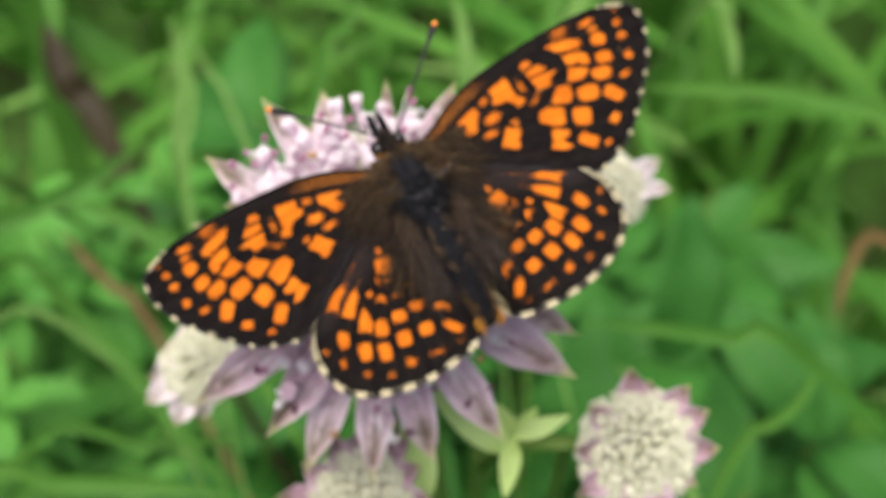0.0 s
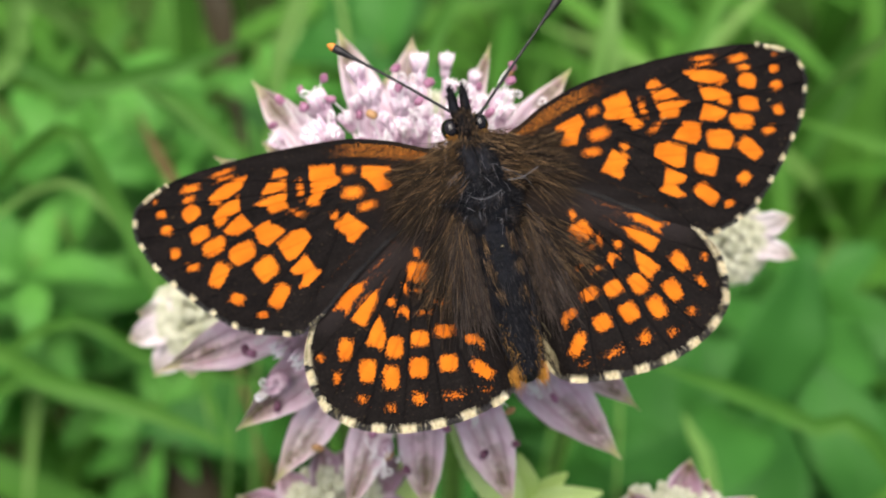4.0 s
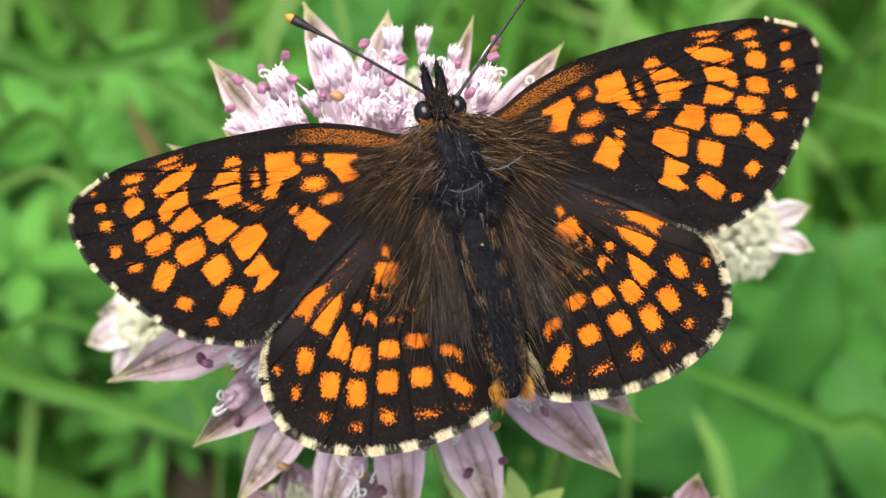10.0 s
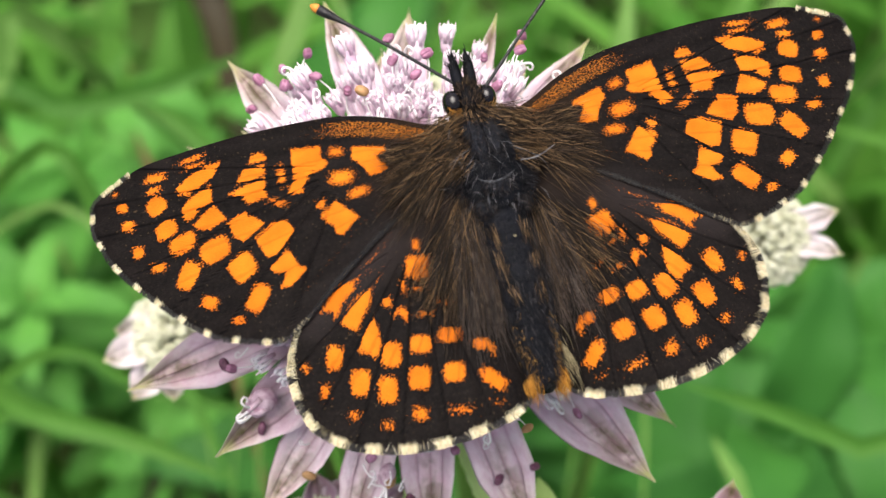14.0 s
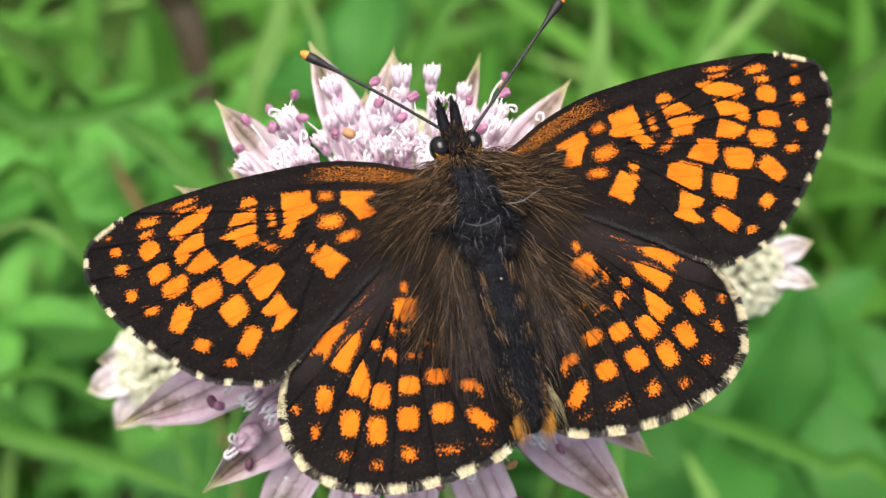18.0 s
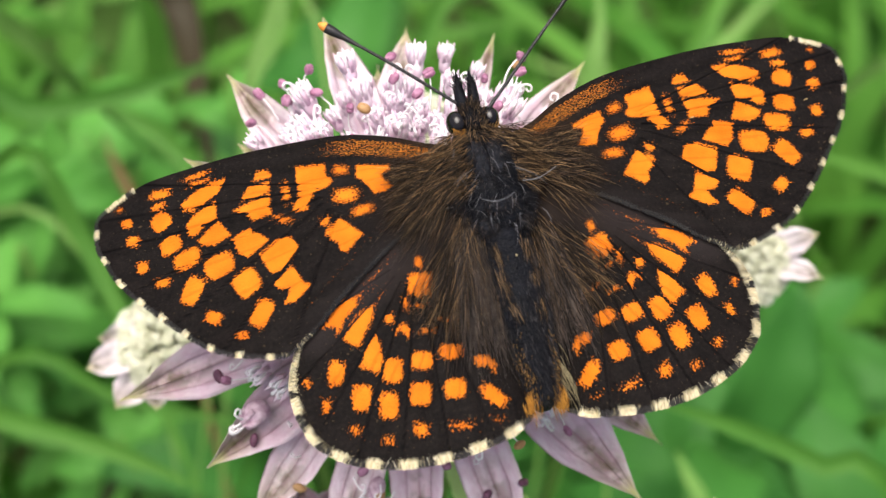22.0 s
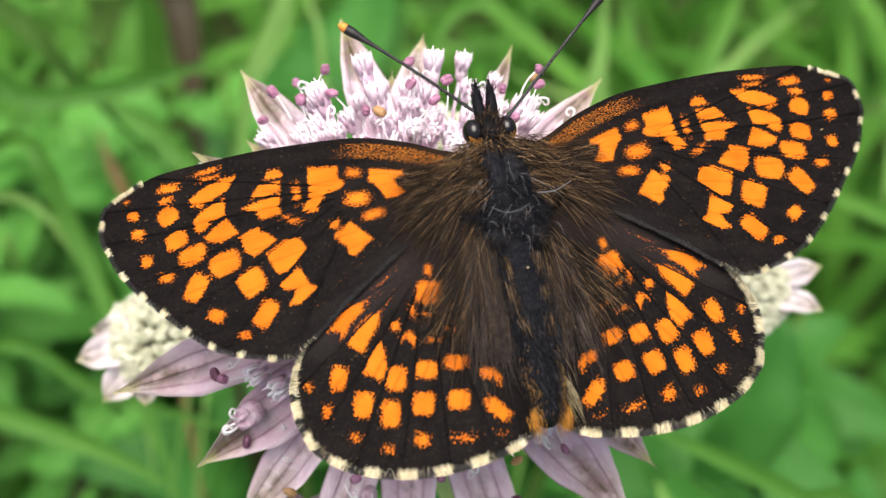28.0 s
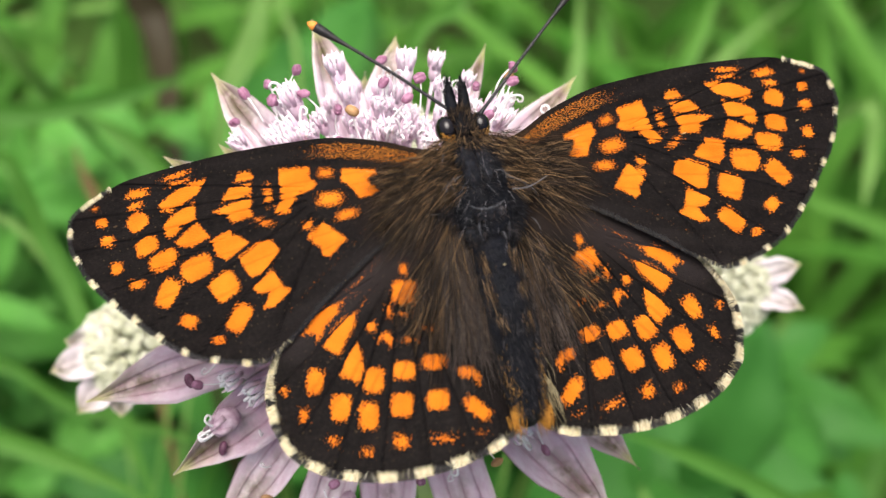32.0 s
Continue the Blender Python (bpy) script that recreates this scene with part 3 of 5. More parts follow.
def wing(name, rim, rows, veins, side, grow, parent, m, label, hind):
    n, k = 330, 110
    line = spline(rim, n)
    c = np.array([0.5, -0.2]) if not hind else np.array([0.3, -0.6])
    r = np.linspace(0.02, 1, k)
    uv = c + (line[:, None] - c) * r[None, :, None]
    u, v = uv[..., 0], uv[..., 1]
    field = spot_field(u, v, rows)
    ang = np.degrees(np.arctan2(v - veins[1], u - veins[0]))
    dist = np.hypot(u - veins[0], v - veins[1])
    vein = np.zeros(u.shape)
    ridge = np.zeros(u.shape)
    for a in veins[2]:
        off = np.abs(np.radians(ang - a)) * dist
        vein = np.maximum(vein, np.clip(1 - off / 0.07, 0, 1) * (dist > 1.5))
        ridge += np.exp(-(off / 0.35) ** 2) * np.clip(dist / 6, 0, 1)
    span = np.hypot(u, v)
    if not hind:
        # brown speckled band behind the leading edge, and stray scales by the inner margin
        top = np.interp(u, line[:n // 2, 0], line[:n // 2, 1])
        depth = top - v
        band = np.clip((depth - 0.12) / 0.2, 0, 1) * np.clip((1.35 - depth) / 0.35, 0, 1) * np.clip((8.6 - u) / 3.0, 0, 1) * np.clip((u - 0.2) / 0.8, 0, 1)
        costa = band
        field = np.maximum(field, np.where(band > 0, -1.65 + 1.8 * band, -9))
        inner = np.interp(u, line[n - 90:, 0][::-1], line[n - 90:, 1][::-1])
        stray = np.clip(1 - np.abs(v - inner - 1.1) / 0.6, 0, 1) * (u > 2.5) * (u < 9)
        field = np.maximum(field, np.where(stray > 0, -1.85 + 1.2 * stray, -9))
        base = np.clip(1 - span / 5.0, 0, 1)
        silk = 0.35 * np.clip(1 - (v - inner) / 1.2, 0, 1) * (u < 10)
        sag = 0.36 * np.clip(1 - (v - inner) / 1.7, 0, 1) ** 1.5 * np.clip(u - 0.8, 0, 1) * np.clip(10.5 - u, 0, 1)
    else:
        costa = np.zeros(u.shape)
        stray = np.clip(1 - np.hypot((u - 5.2) / 2.4, (v + 3.0) / 0.9), 0, 1)
        field = np.maximum(field, np.where(stray > 0, -1.85 + 1.4 * stray, -9))
        base = np.clip(1 - span / 6.5, 0, 1) * 0.3
        q = np.clip(((u - 1.5) * 7.0 - (v + 0.6) * 3.6) / 62.0, 0, 1)
        off = np.hypot(u - 1.5 - q * 7.0, v + 0.6 + q * 3.6)
        off_costa = off
        silk = np.clip(1 - off / 1.5, 0, 1) ** 0.7
        for (ax, ay), (bx, by), wd in (((6.3, -3.4), (3.7, -1.4), 0.62), ((5.6, -4.0), (4.2, -2.7), 0.5)):
            q = np.clip(((u - ax) * (bx - ax) + (v - ay) * (by - ay)) / ((bx - ax) ** 2 + (by - ay) ** 2), 0, 1)
            off = np.hypot(u - ax - q * (bx - ax), v - ay - q * (by - ay))
            dust = np.clip(1 - off / wd, 0, 1) * (1 - 0.45 * q)
            field = np.maximum(field, np.where(dust > 0, -1.75 + 2.05 * dust, -9))
    field = np.clip(field, -4, 4)
    ou, ov = (-1.0, 1.5) if hind else (-7.0, 0.6)
    along = np.hypot(u - ou, v - ov)
    across = np.arctan2(v - ov, u - ou) * (9.0 if hind else 18.0)
    fold = np.cos(across * (2 * math.pi / (1.05 if hind else 1.15)))
    z = 0.036 * fold * np.clip((span - 4) / 4, 0, 1) + 0.07 * ridge + 0.05 * np.sin(u * 1.1 + v * 0.8)
    z = z + (-0.04 if hind else 0.06)
    if hind:
        z = z - 0.35 * np.clip(1.2 - u, 0, 3) ** 2 + (0.5 if side > 0 else 0.26) * np.clip(1 - off_costa / 2.5, 0, 1) * np.clip((7 - u) / 4, 0, 1)
    else:
        z = z - sag
    x = side * u * grow * MM
    y = v * grow * MM
    top_v = np.stack([x, y, z * MM], -1).reshape(-1, 3)
    faces = grid_faces(n, k)
    if side < 0:
        faces = [f[::-1] for f in faces]
    # the underside, a thin shell below
    cu, cr = slice(0, n, 5), np.linspace(0, k - 1, 14).astype(int)
    inset = 0.985
    low = np.stack([x[cu][:, cr] * inset, y[cu][:, cr] * inset, (z[cu][:, cr] - 0.06) * MM], -1)
    nb = len(top_v)
    lf = grid_faces(low.shape[0], low.shape[1], nb)
    if side > 0:
        lf = [f[::-1] for f in lf]
    low = low.reshape(-1, 3)
    pad = np.zeros(len(low))
    me = mesh(name, np.vstack([top_v, low]), faces + lf, [WING, UNDER], True, {"spot": np.concatenate([field.ravel(), pad - 4]), "vein": np.concatenate([vein.ravel(), pad]), "base": np.concatenate([base.ravel(), pad]), "costa": np.concatenate([costa.ravel(), pad]), "along": np.concatenate([along.ravel() * 0.5, pad]), "across": np.concatenate([across.ravel(), pad]), "silk": np.concatenate([silk.ravel(), pad])})
    idx = np.zeros(len(me.polygons), np.int32)
    idx[len(faces):] = 1
    me.polygons.foreach_set("material_index", idx)
    ob = part(name, me, parent, label, m)

    # fringe: short scale-hairs along the outer margin, pale between the veins
    rng = np.random.default_rng(11 + hind)
    cnt = 6400 if hind else 4000
    lo, hi = (0.20, 0.80) if hind else (0.40, 0.96)
    s = rng.uniform(lo, hi, cnt)
    fi = s * (n - 1)
    i0 = np.clip(fi.astype(int), 1, n - 2)
    p = line[i0] + (line[i0 + 1] - line[i0]) * (fi - i0)[:, None]
    tg = line[i0 + 1] - line[i0 - 1]
    tg /= np.linalg.norm(tg, axis=1)[:, None]
    nrm = np.stack([-tg[:, 1], tg[:, 0]], 1)
    arc = s * np.linalg.norm(np.diff(line, axis=0), axis=1).sum()
    per = 1.72 if hind else 1.62
    cyc = ((arc / per) % 1.0)
    pale = (np.abs(cyc - 0.5 + rng.normal(0, 0.035, cnt)) < (0.24 if hind else 0.13)).astype(float)
    if hind:
        pale = np.where(s < 0.38, (rng.random(cnt) < 0.62).astype(float), pale)
        pale = np.where(rng.random(cnt) < 0.04, 1 - pale, pale)
    else:
        pale = np.where((s > 0.412) & (s < 0.436), 1.0, pale)
        pale = np.where(s > 0.76, (rng.random(cnt) < 0.08).astype(float), pale)
    ln = rng.uniform(0.1, 0.42, cnt) * (np.where(s < 0.36, 0.5, 0.85) if hind else 0.5) * np.where(pale > 0.5, 1.2, 0.75)
    if not hind:
        ln = np.where(s > 0.82, rng.uniform(0.04, 0.22, cnt), ln)
        pale = np.where(s > 0.8, 0.0, pale)
    lean = rng.normal(0, 0.35, cnt)[:, None] * tg
    e = p + (lean - nrm) * ln[:, None]
    back = p + nrm * rng.uniform(0.02, 0.2, cnt)[:, None]
    zz = np.interp(s, np.linspace(0, 1, n), z[:, -1])
    rt = np.stack([side * back[:, 0] * grow, back[:, 1] * grow, zz + 0.02], 1) * MM
    en = np.stack([side * e[:, 0] * grow, e[:, 1] * grow, zz - 0.02 + rng.normal(0, 0.05, cnt)], 1) * MM
    hv, hf, hk = strands(rt, en, np.full(cnt, 0.02 * MM), 0.0135 * MM, 2, 0.1, 5)
    part("fringe", mesh("fringe", hv, hf, FRINGE, True, {"tint": np.repeat(pale, hk)}), ob, "black and cream chequered fringe" if not hind else "cream and black scalloped fringe")

    # long hair over the wing's base, combed outwards in locks that run together at their tips
    locks, each = (330, 4) if hind else (360, 4)
    cnt = locks * each
    lot = np.repeat(np.arange(locks), each)
    t = rng.uniform(0, 1, locks)
    if hind:
        ang = np.radians(rng.uniform(-100, -50, locks))
        root = np.stack([rng.uniform(-0.7, 0.5, locks), rng.uniform(-1.0, 0.5, locks)], 1) + np.stack([np.cos(ang), np.sin(ang)], 1) * (t * 4.6)[:, None]
        reach = rng.uniform(1.6, 3.4, locks) * np.interp(np.degrees(ang), [-100, -75, -50], [1.35, 1.35, 0.9])
        warm = np.clip(1.0 - 0.3 * t + (np.degrees(ang) + 78) / 60, 0.25, 1) * rng.choice([0.1, 0.5, 0.9, 1.1], locks)
    else:
        ang = np.radians(rng.uniform(-58, 12, locks))
        root = np.stack([rng.uniform(-0.5, 0.5, locks), rng.uniform(-0.9, 0.8, locks)], 1) + np.stack([np.cos(ang), np.sin(ang)], 1) * (t * 2.6)[:, None]
        reach = rng.uniform(0.9, 2.2, locks) * np.interp(np.degrees(ang), [-58, -25, 0, 24], [1.6, 1.35, 0.9, 0.8])
        warm = np.clip(1.1 - t * 0.4, 0.4, 1) * rng.choice([0.3, 0.7, 0.9, 1.1], locks)
    tip = root + np.stack([np.cos(ang + rng.normal(0, 0.08, locks)), np.sin(ang)], 1) * reach[:, None]
    start = root[lot] + rng.normal(0, 0.16, (cnt, 2))
    e = tip[lot] + rng.normal(0, 0.07, (cnt, 2)) - (tip - root)[lot] * rng.uniform(0, 0.3, cnt)[:, None]
    warm = np.clip(warm[lot] * rng.uniform(0.75, 1.2, cnt), 0, 1)
    high = rng.uniform(0.04, 0.26, locks)[lot] + rng.normal(0, 0.03, cnt)
    def drop(q):
        return -0.35 * np.clip(1.2 - q[:, 0], 0, 3) ** 2 * 0.85 if hind else 0 * q[:, 0]

    rt = np.stack([side * start[:, 0] * grow, start[:, 1] * grow, drop(start) + (0.08 if hind else 0.3)], 1) * MM
    en = np.stack([side * e[:, 0] * grow, e[:, 1] * grow, drop(e) + high + (0.05 if hind else 0.25)], 1) * MM
    hv, hf, hk = strands(rt, en, (high * 0.7) * MM, 0.012 * MM, 4, 0.08, 6)
    part("wing_hair", mesh("wing_hair", hv, hf, HAIR, True, {"tint": np.repeat(warm, hk), "lock_dark": np.repeat(rng.choice([0.0, 0.0, 0.4, 0.9], locks)[lot], hk)}), ob, "long brown hair combed over the wing base")
    if hind:
        # grey hair along the inner margin, beside the abdomen
        cnt = 420
        ang0 = np.radians(rng.uniform(-103, -82, cnt))
        t = rng.uniform(0.15, 1, cnt)
        start = np.stack([rng.uniform(-0.7, 0.9, cnt), rng.uniform(-1.0, 0, cnt)], 1) + np.stack([np.cos(ang0), np.sin(ang0)], 1) * (t * 5.4)[:, None]
        e = start + np.stack([np.cos(ang0 + rng.normal(0, 0.06, cnt)), np.sin(ang0)], 1) * rng.uniform(1.4, 3.2, cnt)[:, None]
        rt = np.stack([side * start[:, 0] * grow, start[:, 1] * grow, drop(start) + 0.1], 1) * MM
        en = np.stack([side * e[:, 0] * grow, e[:, 1] * grow, drop(e) + rng.uniform(0.06, 0.25, cnt)], 1) * MM
        hv, hf, hk = strands(rt, en, rng.uniform(0.05, 0.2, cnt) * MM, 0.0125 * MM, 4, 0.06, 7)
        part("wing_hair", mesh("wing_hair", hv, hf, GREY_HAIR), ob, "grey hair along the inner margin")
    return ob


THORAX = at(0.8, 3.5, 5.8)
butterfly = thing("butterfly", THORAX, "orange and black chequered butterfly with wings spread on a flower", "butterfly")
FW_ROWS = [(FW_BARS, 0.1), (FW_MARKS, 0.1), (FW_CELL_END, 0.11), (FW_DISC, 0.1), (FW_POST, 0.11), (FW_EDGE, 0.13), (FW_CELL, 0.17)]
HW_ROWS = [(HW_MARKS, 0.15), (HW_DISC, 0.13), (HW_POST, 0.13), ([(x, y, a * 0.85, b * 0.82, r) for x, y, a, b, r in HW_EDGE], 0.24), (HW_BASE, 0.14)]


def local(x, y, z, rx=0, ry=0, rz=0):
    return pose(x * MM, y * MM, z * MM, rx, ry, rz)


POSE_LF = local(-1.70, 0.70, 1.58, -16.7, -17.1, 12.2)
POSE_RF = local(1.48, 1.52, -0.26, -12.9, 15.8, 13.5)
POSE_LH = local(-1.24, -1.03, 1.47, -9.3, -12.6, 12.2)
POSE_RH = local(1.83, -0.59, -0.55, -4.4, 10.6, 17.4)
wing_lh = wing("hindwing", HW_RIM, HW_ROWS, HW_VEINS, -1, 1.0, butterfly, POSE_LH, "rounded hindwing, black with rows of orange spots", True)
wing_rh = wing("hindwing", HW_RIM, HW_ROWS, HW_VEINS, 1, 1.0, butterfly, POSE_RH, "rounded hindwing, black with rows of orange spots", True)
wing_lf = wing("forewing", FW_RIM, FW_ROWS, FW_VEINS, -1, 1.0, butterfly, POSE_LF, "long forewing, black with orange chequers and a white-flecked edge", False)
wing_rf = wing("forewing", FW_RIM, FW_ROWS, FW_VEINS, 1, 1.0, butterfly, POSE_RF, "long forewing, black with orange chequers and a white-flecked edge", False)

# the body's space: y towards the head, z up from the back
BODY = local(0, 0, 0.9) @ Matrix.Rotation(radians(12.2), 4, "Z") @ Matrix.Rotation(radians(15), 4, "Y") @ Matrix.Rotation(radians(-8.5), 4, "X")


def body_part(name, v, f, mat, label="", parent=None, m=BODY):
    return part(name, mesh(name, np.asarray(v) * MM, f, mat), parent or butterfly, label, m)


def fur(n, centre, radii, length, seed, warm, flow, owner, name="fur"):
    """Hair all over the upper half of a lump, lying along flow."""
    rng = np.random.default_rng(seed)
    d = rng.normal(0, 1, (n, 3))
    d[:, 2] = np.abs(d[:, 2])
    d /= np.linalg.norm(d, axis=1)[:, None]
    p = np.array(centre) + d * np.array(radii) * 0.97
    fl = np.array(flow(p))
    e = p + (d * rng.uniform(0.15, 0.45, (n, 1)) + fl + rng.normal(0, 0.13, (n, 3))) * rng.uniform(0.5, 1, (n, 1)) * length
    hv, hf, hk = strands(p * MM, e * MM, np.full(n, 0.08 * MM), 0.014 * MM, 3, 0.08, seed)
    w = np.clip(np.asarray(warm(p)) * rng.uniform(0.3, 1.2, n), 0, 1)
    return part(name, mesh(name, hv, hf, HAIR, True, {"tint": np.repeat(w, hk)}), owner, "", None)


v, f = lump(0.1, 0.1, -0.55, 2.05, 3.0, 1.38, 30, 36, 0.22)
thorax = body_part("thorax", v, f, CHITIN, "blue-black hairy thorax")
fur(2800, (0.1, 0.1, -0.55), (2.1, 3.05, 1.45), 0.68, 21, lambda p: np.clip((np.abs(p[:, 0]) - 0.6) * 1.3 + (p[:, 1] - 1.9) * 0.5 - np.clip(-0.6 - p[:, 1], 0, 1), 0.0, 1), lambda p: np.stack([p[:, 0] * 0.25, -0.25 - 0 * p[:, 1], 0 * p[:, 0]], 1), thorax)
# golden-brown hair sweeping back from the shoulders
rng = np.random.default_rng(31)
cnt = 950
sg = np.where(rng.random(cnt) < 0.5, -1.0, 1.0)
p0 = np.stack([sg * rng.uniform(0.65, 1.8, cnt), rng.uniform(0.0, 2.7, cnt), rng.uniform(0.15, 0.6, cnt)], 1)
e0 = p0 + np.stack([sg * rng.uniform(0.6, 2.0, cnt), -rng.uniform(0.1, 1.2, cnt), rng.uniform(-0.25, 0.2, cnt)], 1)
hv, hf, hk = strands(p0 * MM, e0 * MM, np.full(cnt, 0.15 * MM), 0.016 * MM, 4, 0.08, 31)
part("fur", mesh("fur", hv, hf, HAIR, True, {"tint": np.repeat(rng.uniform(0.6, 1, cnt), hk)}), thorax, "golden-brown shoulder hair", None)
# blue-black tufts: raised cushions of the back with hair of their own
for k, (px, py, rx, ry) in enumerate(((-0.36, 0.85, 0.42, 1.25), (0.46, 0.85, 0.42, 1.25), (0.05, -1.15, 0.85, 0.45), (-1.85, -0.45, 0.5, 0.6), (1.95, -0.1, 0.5, 0.6), (-0.75, -2.0, 0.55, 0.5), (0.85, -2.0, 0.55, 0.5))):
    pz = 0.62 - 0.22 * px * px - 0.1 * py * py
    v, f = lump(px, py, pz, rx, ry, 0.3, 14, 20, 0.3)
    pad = part("back_plate", mesh("back_plate", v * MM, f, PLATE), thorax, "blue-black back plate", None)
    fur(210, (px, py, pz), (rx, ry, 0.32), 0.55, 50 + k, lambda p: 0.12 + 0 * p[:, 0], lambda p, px=px: np.stack([0.25 * px + 0 * p[:, 0], -0.45 + 0 * p[:, 1], 0 * p[:, 0]], 1), pad)
# a few long silvery hairs
rng = np.random.default_rng(33)
cnt = 34
p0 = np.stack([rng.normal(0, 1.1, cnt), rng.uniform(-2.6, 1.8, cnt), rng.uniform(0.5, 0.9, cnt)], 1)
e0 = p0 + np.stack([rng.normal(0, 0.5, cnt) + 0.3 * p0[:, 0], -rng.uniform(0.3, 1.2, cnt), rng.normal(0.1, 0.2, cnt)], 1)
hv, hf, hk = strands(p0 * MM, e0 * MM, np.full(cnt, 0.18 * MM), 0.011 * MM, 5, 0.12, 33)
part("fur", mesh("fur", hv, hf, RING), thorax, "fine silvery hair", None)
# two pale folds where the wings join the back
for pts in ([(-0.9, -0.75, 0.62), (-0.4, -1.05, 0.8), (0.25, -1.0, 0.82), (0.9, -0.7, 0.66)], [(-0.5, -2.5, 0.2), (-0.65, -1.9, 0.45), (-0.6, -1.4, 0.6)], [(0.75, -2.5, 0.2), (0.85, -1.9, 0.45), (0.8, -1.4, 0.6)]):
    v, f = tube(spline(pts, 16), np.interp(np.linspace(0, 1, 16), [0, 0.5, 1], [0.02, 0.06, 0.02]), 7)
    part("back_fold", mesh("back_fold", v * MM, f, FOLD), thorax, "pale grey fold of the back", None)
# collar of brown hair
fur(520, (0, 2.5, -0.4), (1.35, 0.8, 1.0), 1.1, 22, lambda p: 0.95 + 0 * p[:, 0], lambda p: np.stack([p[:, 0] * 0.5, -0.5 + 0 * p[:, 1], 0 * p[:, 0]], 1), thorax)

# abdomen: overlapping rings, narrowing to the tail
n = 150
ss = np.linspace(0, 1, n)
ring = (ss * 9) % 1.0
rad = np.interp(ss, [0, 0.06, 0.4, 0.8, 0.95, 1], [0.9, 1.32, 1.48, 1.12, 0.78, 0.25]) * (0.955 + 0.06 * np.sin(ring * math.pi) ** 0.5)
v, f = tube(np.stack([0.1 * ss, -1.9 - 9.2 * ss, -0.85 - 0.5 * ss], 1), rad, 28)
abdomen = body_part("abdomen", v, f, SEGMENT, "blue-black ringed abdomen")
rng = np.random.default_rng(23)
cnt = 2600
yy = -1.9 - 9.0 * rng.random(cnt)
rr = np.interp(-yy, [1.9, 2.5, 5.6, 9.3, 10.6, 11.1], [0.9, 1.32, 1.48, 1.12, 0.78, 0.3])
aa = rng.uniform(-1.6, 1.6, cnt)
p0 = np.stack([rr * np.sin(aa) + 0.05, yy, -1.1 + rr * np.cos(aa)], 1)
ln = rng.uniform(0.25, 0.7, cnt) * np.interp(-yy, [2, 6, 11], [1.3, 0.9, 0.6])
e0 = p0 + np.stack([np.sin(aa) * 0.22 + rng.normal(0, 0.12, cnt), -1.0 + 0 * aa, np.cos(aa) * 0.2 + rng.normal(0, 0.08, cnt)], 1) * ln[:, None]
hv, hf, hk = strands(p0 * MM, e0 * MM, np.full(cnt, 0.05 * MM), 0.013 * MM, 3, 0.08, 23)
tw = np.clip(np.exp(-((np.abs(aa) - 0.75) / 0.3) ** 2) * np.exp(-((yy + 4.4) / 1.3) ** 2) * 0.4, 0, 1) * rng.uniform(0.3, 1, cnt)
part("fur", mesh("fur", hv, hf, HAIR, True, {"tint": np.repeat(tw, hk)}), abdomen, "", None)
# paired tufts of brown hair on the upper rings, and a pale lump as a highlight
rng = np.random.default_rng(29)
for py, px in ((-3.2, 0.78), (-4.6, 0.72), (-6.0, 0.62)):
    for sg in (-1, 1):
        cnt = 46
        p0 = np.stack([sg * px + rng.normal(0, 0.16, cnt), py + rng.normal(0, 0.2, cnt), 0.34 - 0.16 * py / -6.0 + rng.normal(0, 0.04, cnt)], 1)
        e0 = p0 + np.stack([-sg * rng.uniform(-0.1, 0.25, cnt), -rng.uniform(0.5, 1.0, cnt), rng.uniform(0.02, 0.14, cnt)], 1)
        hv, hf, hk = strands(p0 * MM, e0 * MM, np.full(cnt, 0.06 * MM), 0.012 * MM, 3, 0.1, 29)
        part("tuft", mesh("tuft", hv, hf, HAIR, True, {"tint": np.repeat(rng.uniform(0.4, 1, cnt), hk)}), abdomen, "brown hair tuft", None)
v, f = lump(0.06, -3.75, 0.6, 0.07, 0.06, 0.05, 8, 10, 0.2)
part("droplet", mesh("droplet", v * MM, f, PALE_HAIR), abdomen, "tiny pale dot added as a highlight", None)
# golden scale-hairs in two bands along the flanks, thicker towards the tail
rng = np.random.default_rng(26)
cnt = 230
sg = np.where(rng.random(cnt) < 0.5, -1.0, 1.0)
yy = -7.2 - 3.5 * rng.random(cnt) ** 0.6
rr = np.interp(-yy, [1.9, 5.6, 9.3, 11.1], [1.32, 1.5, 1.16, 0.5]) * 1.03
aa = sg * (0.75 + rng.normal(0, 0.2, cnt))
p0 = np.stack([rr * np.sin(aa) + 0.05, yy, -1.1 + rr * np.cos(aa)], 1)
e0 = p0 + np.stack([sg * rng.uniform(0, 0.06, cnt), -rng.uniform(0.1, 0.22, cnt), rng.uniform(0.0, 0.05, cnt)], 1)
hv, hf, hk = strands(p0 * MM, e0 * MM, np.full(cnt, 0.02 * MM), 0.013 * MM, 2, 0.05, 26)
part("flank_hair", mesh("flank_hair", hv, hf, FLECK), abdomen, "golden flecks along the flanks", None)
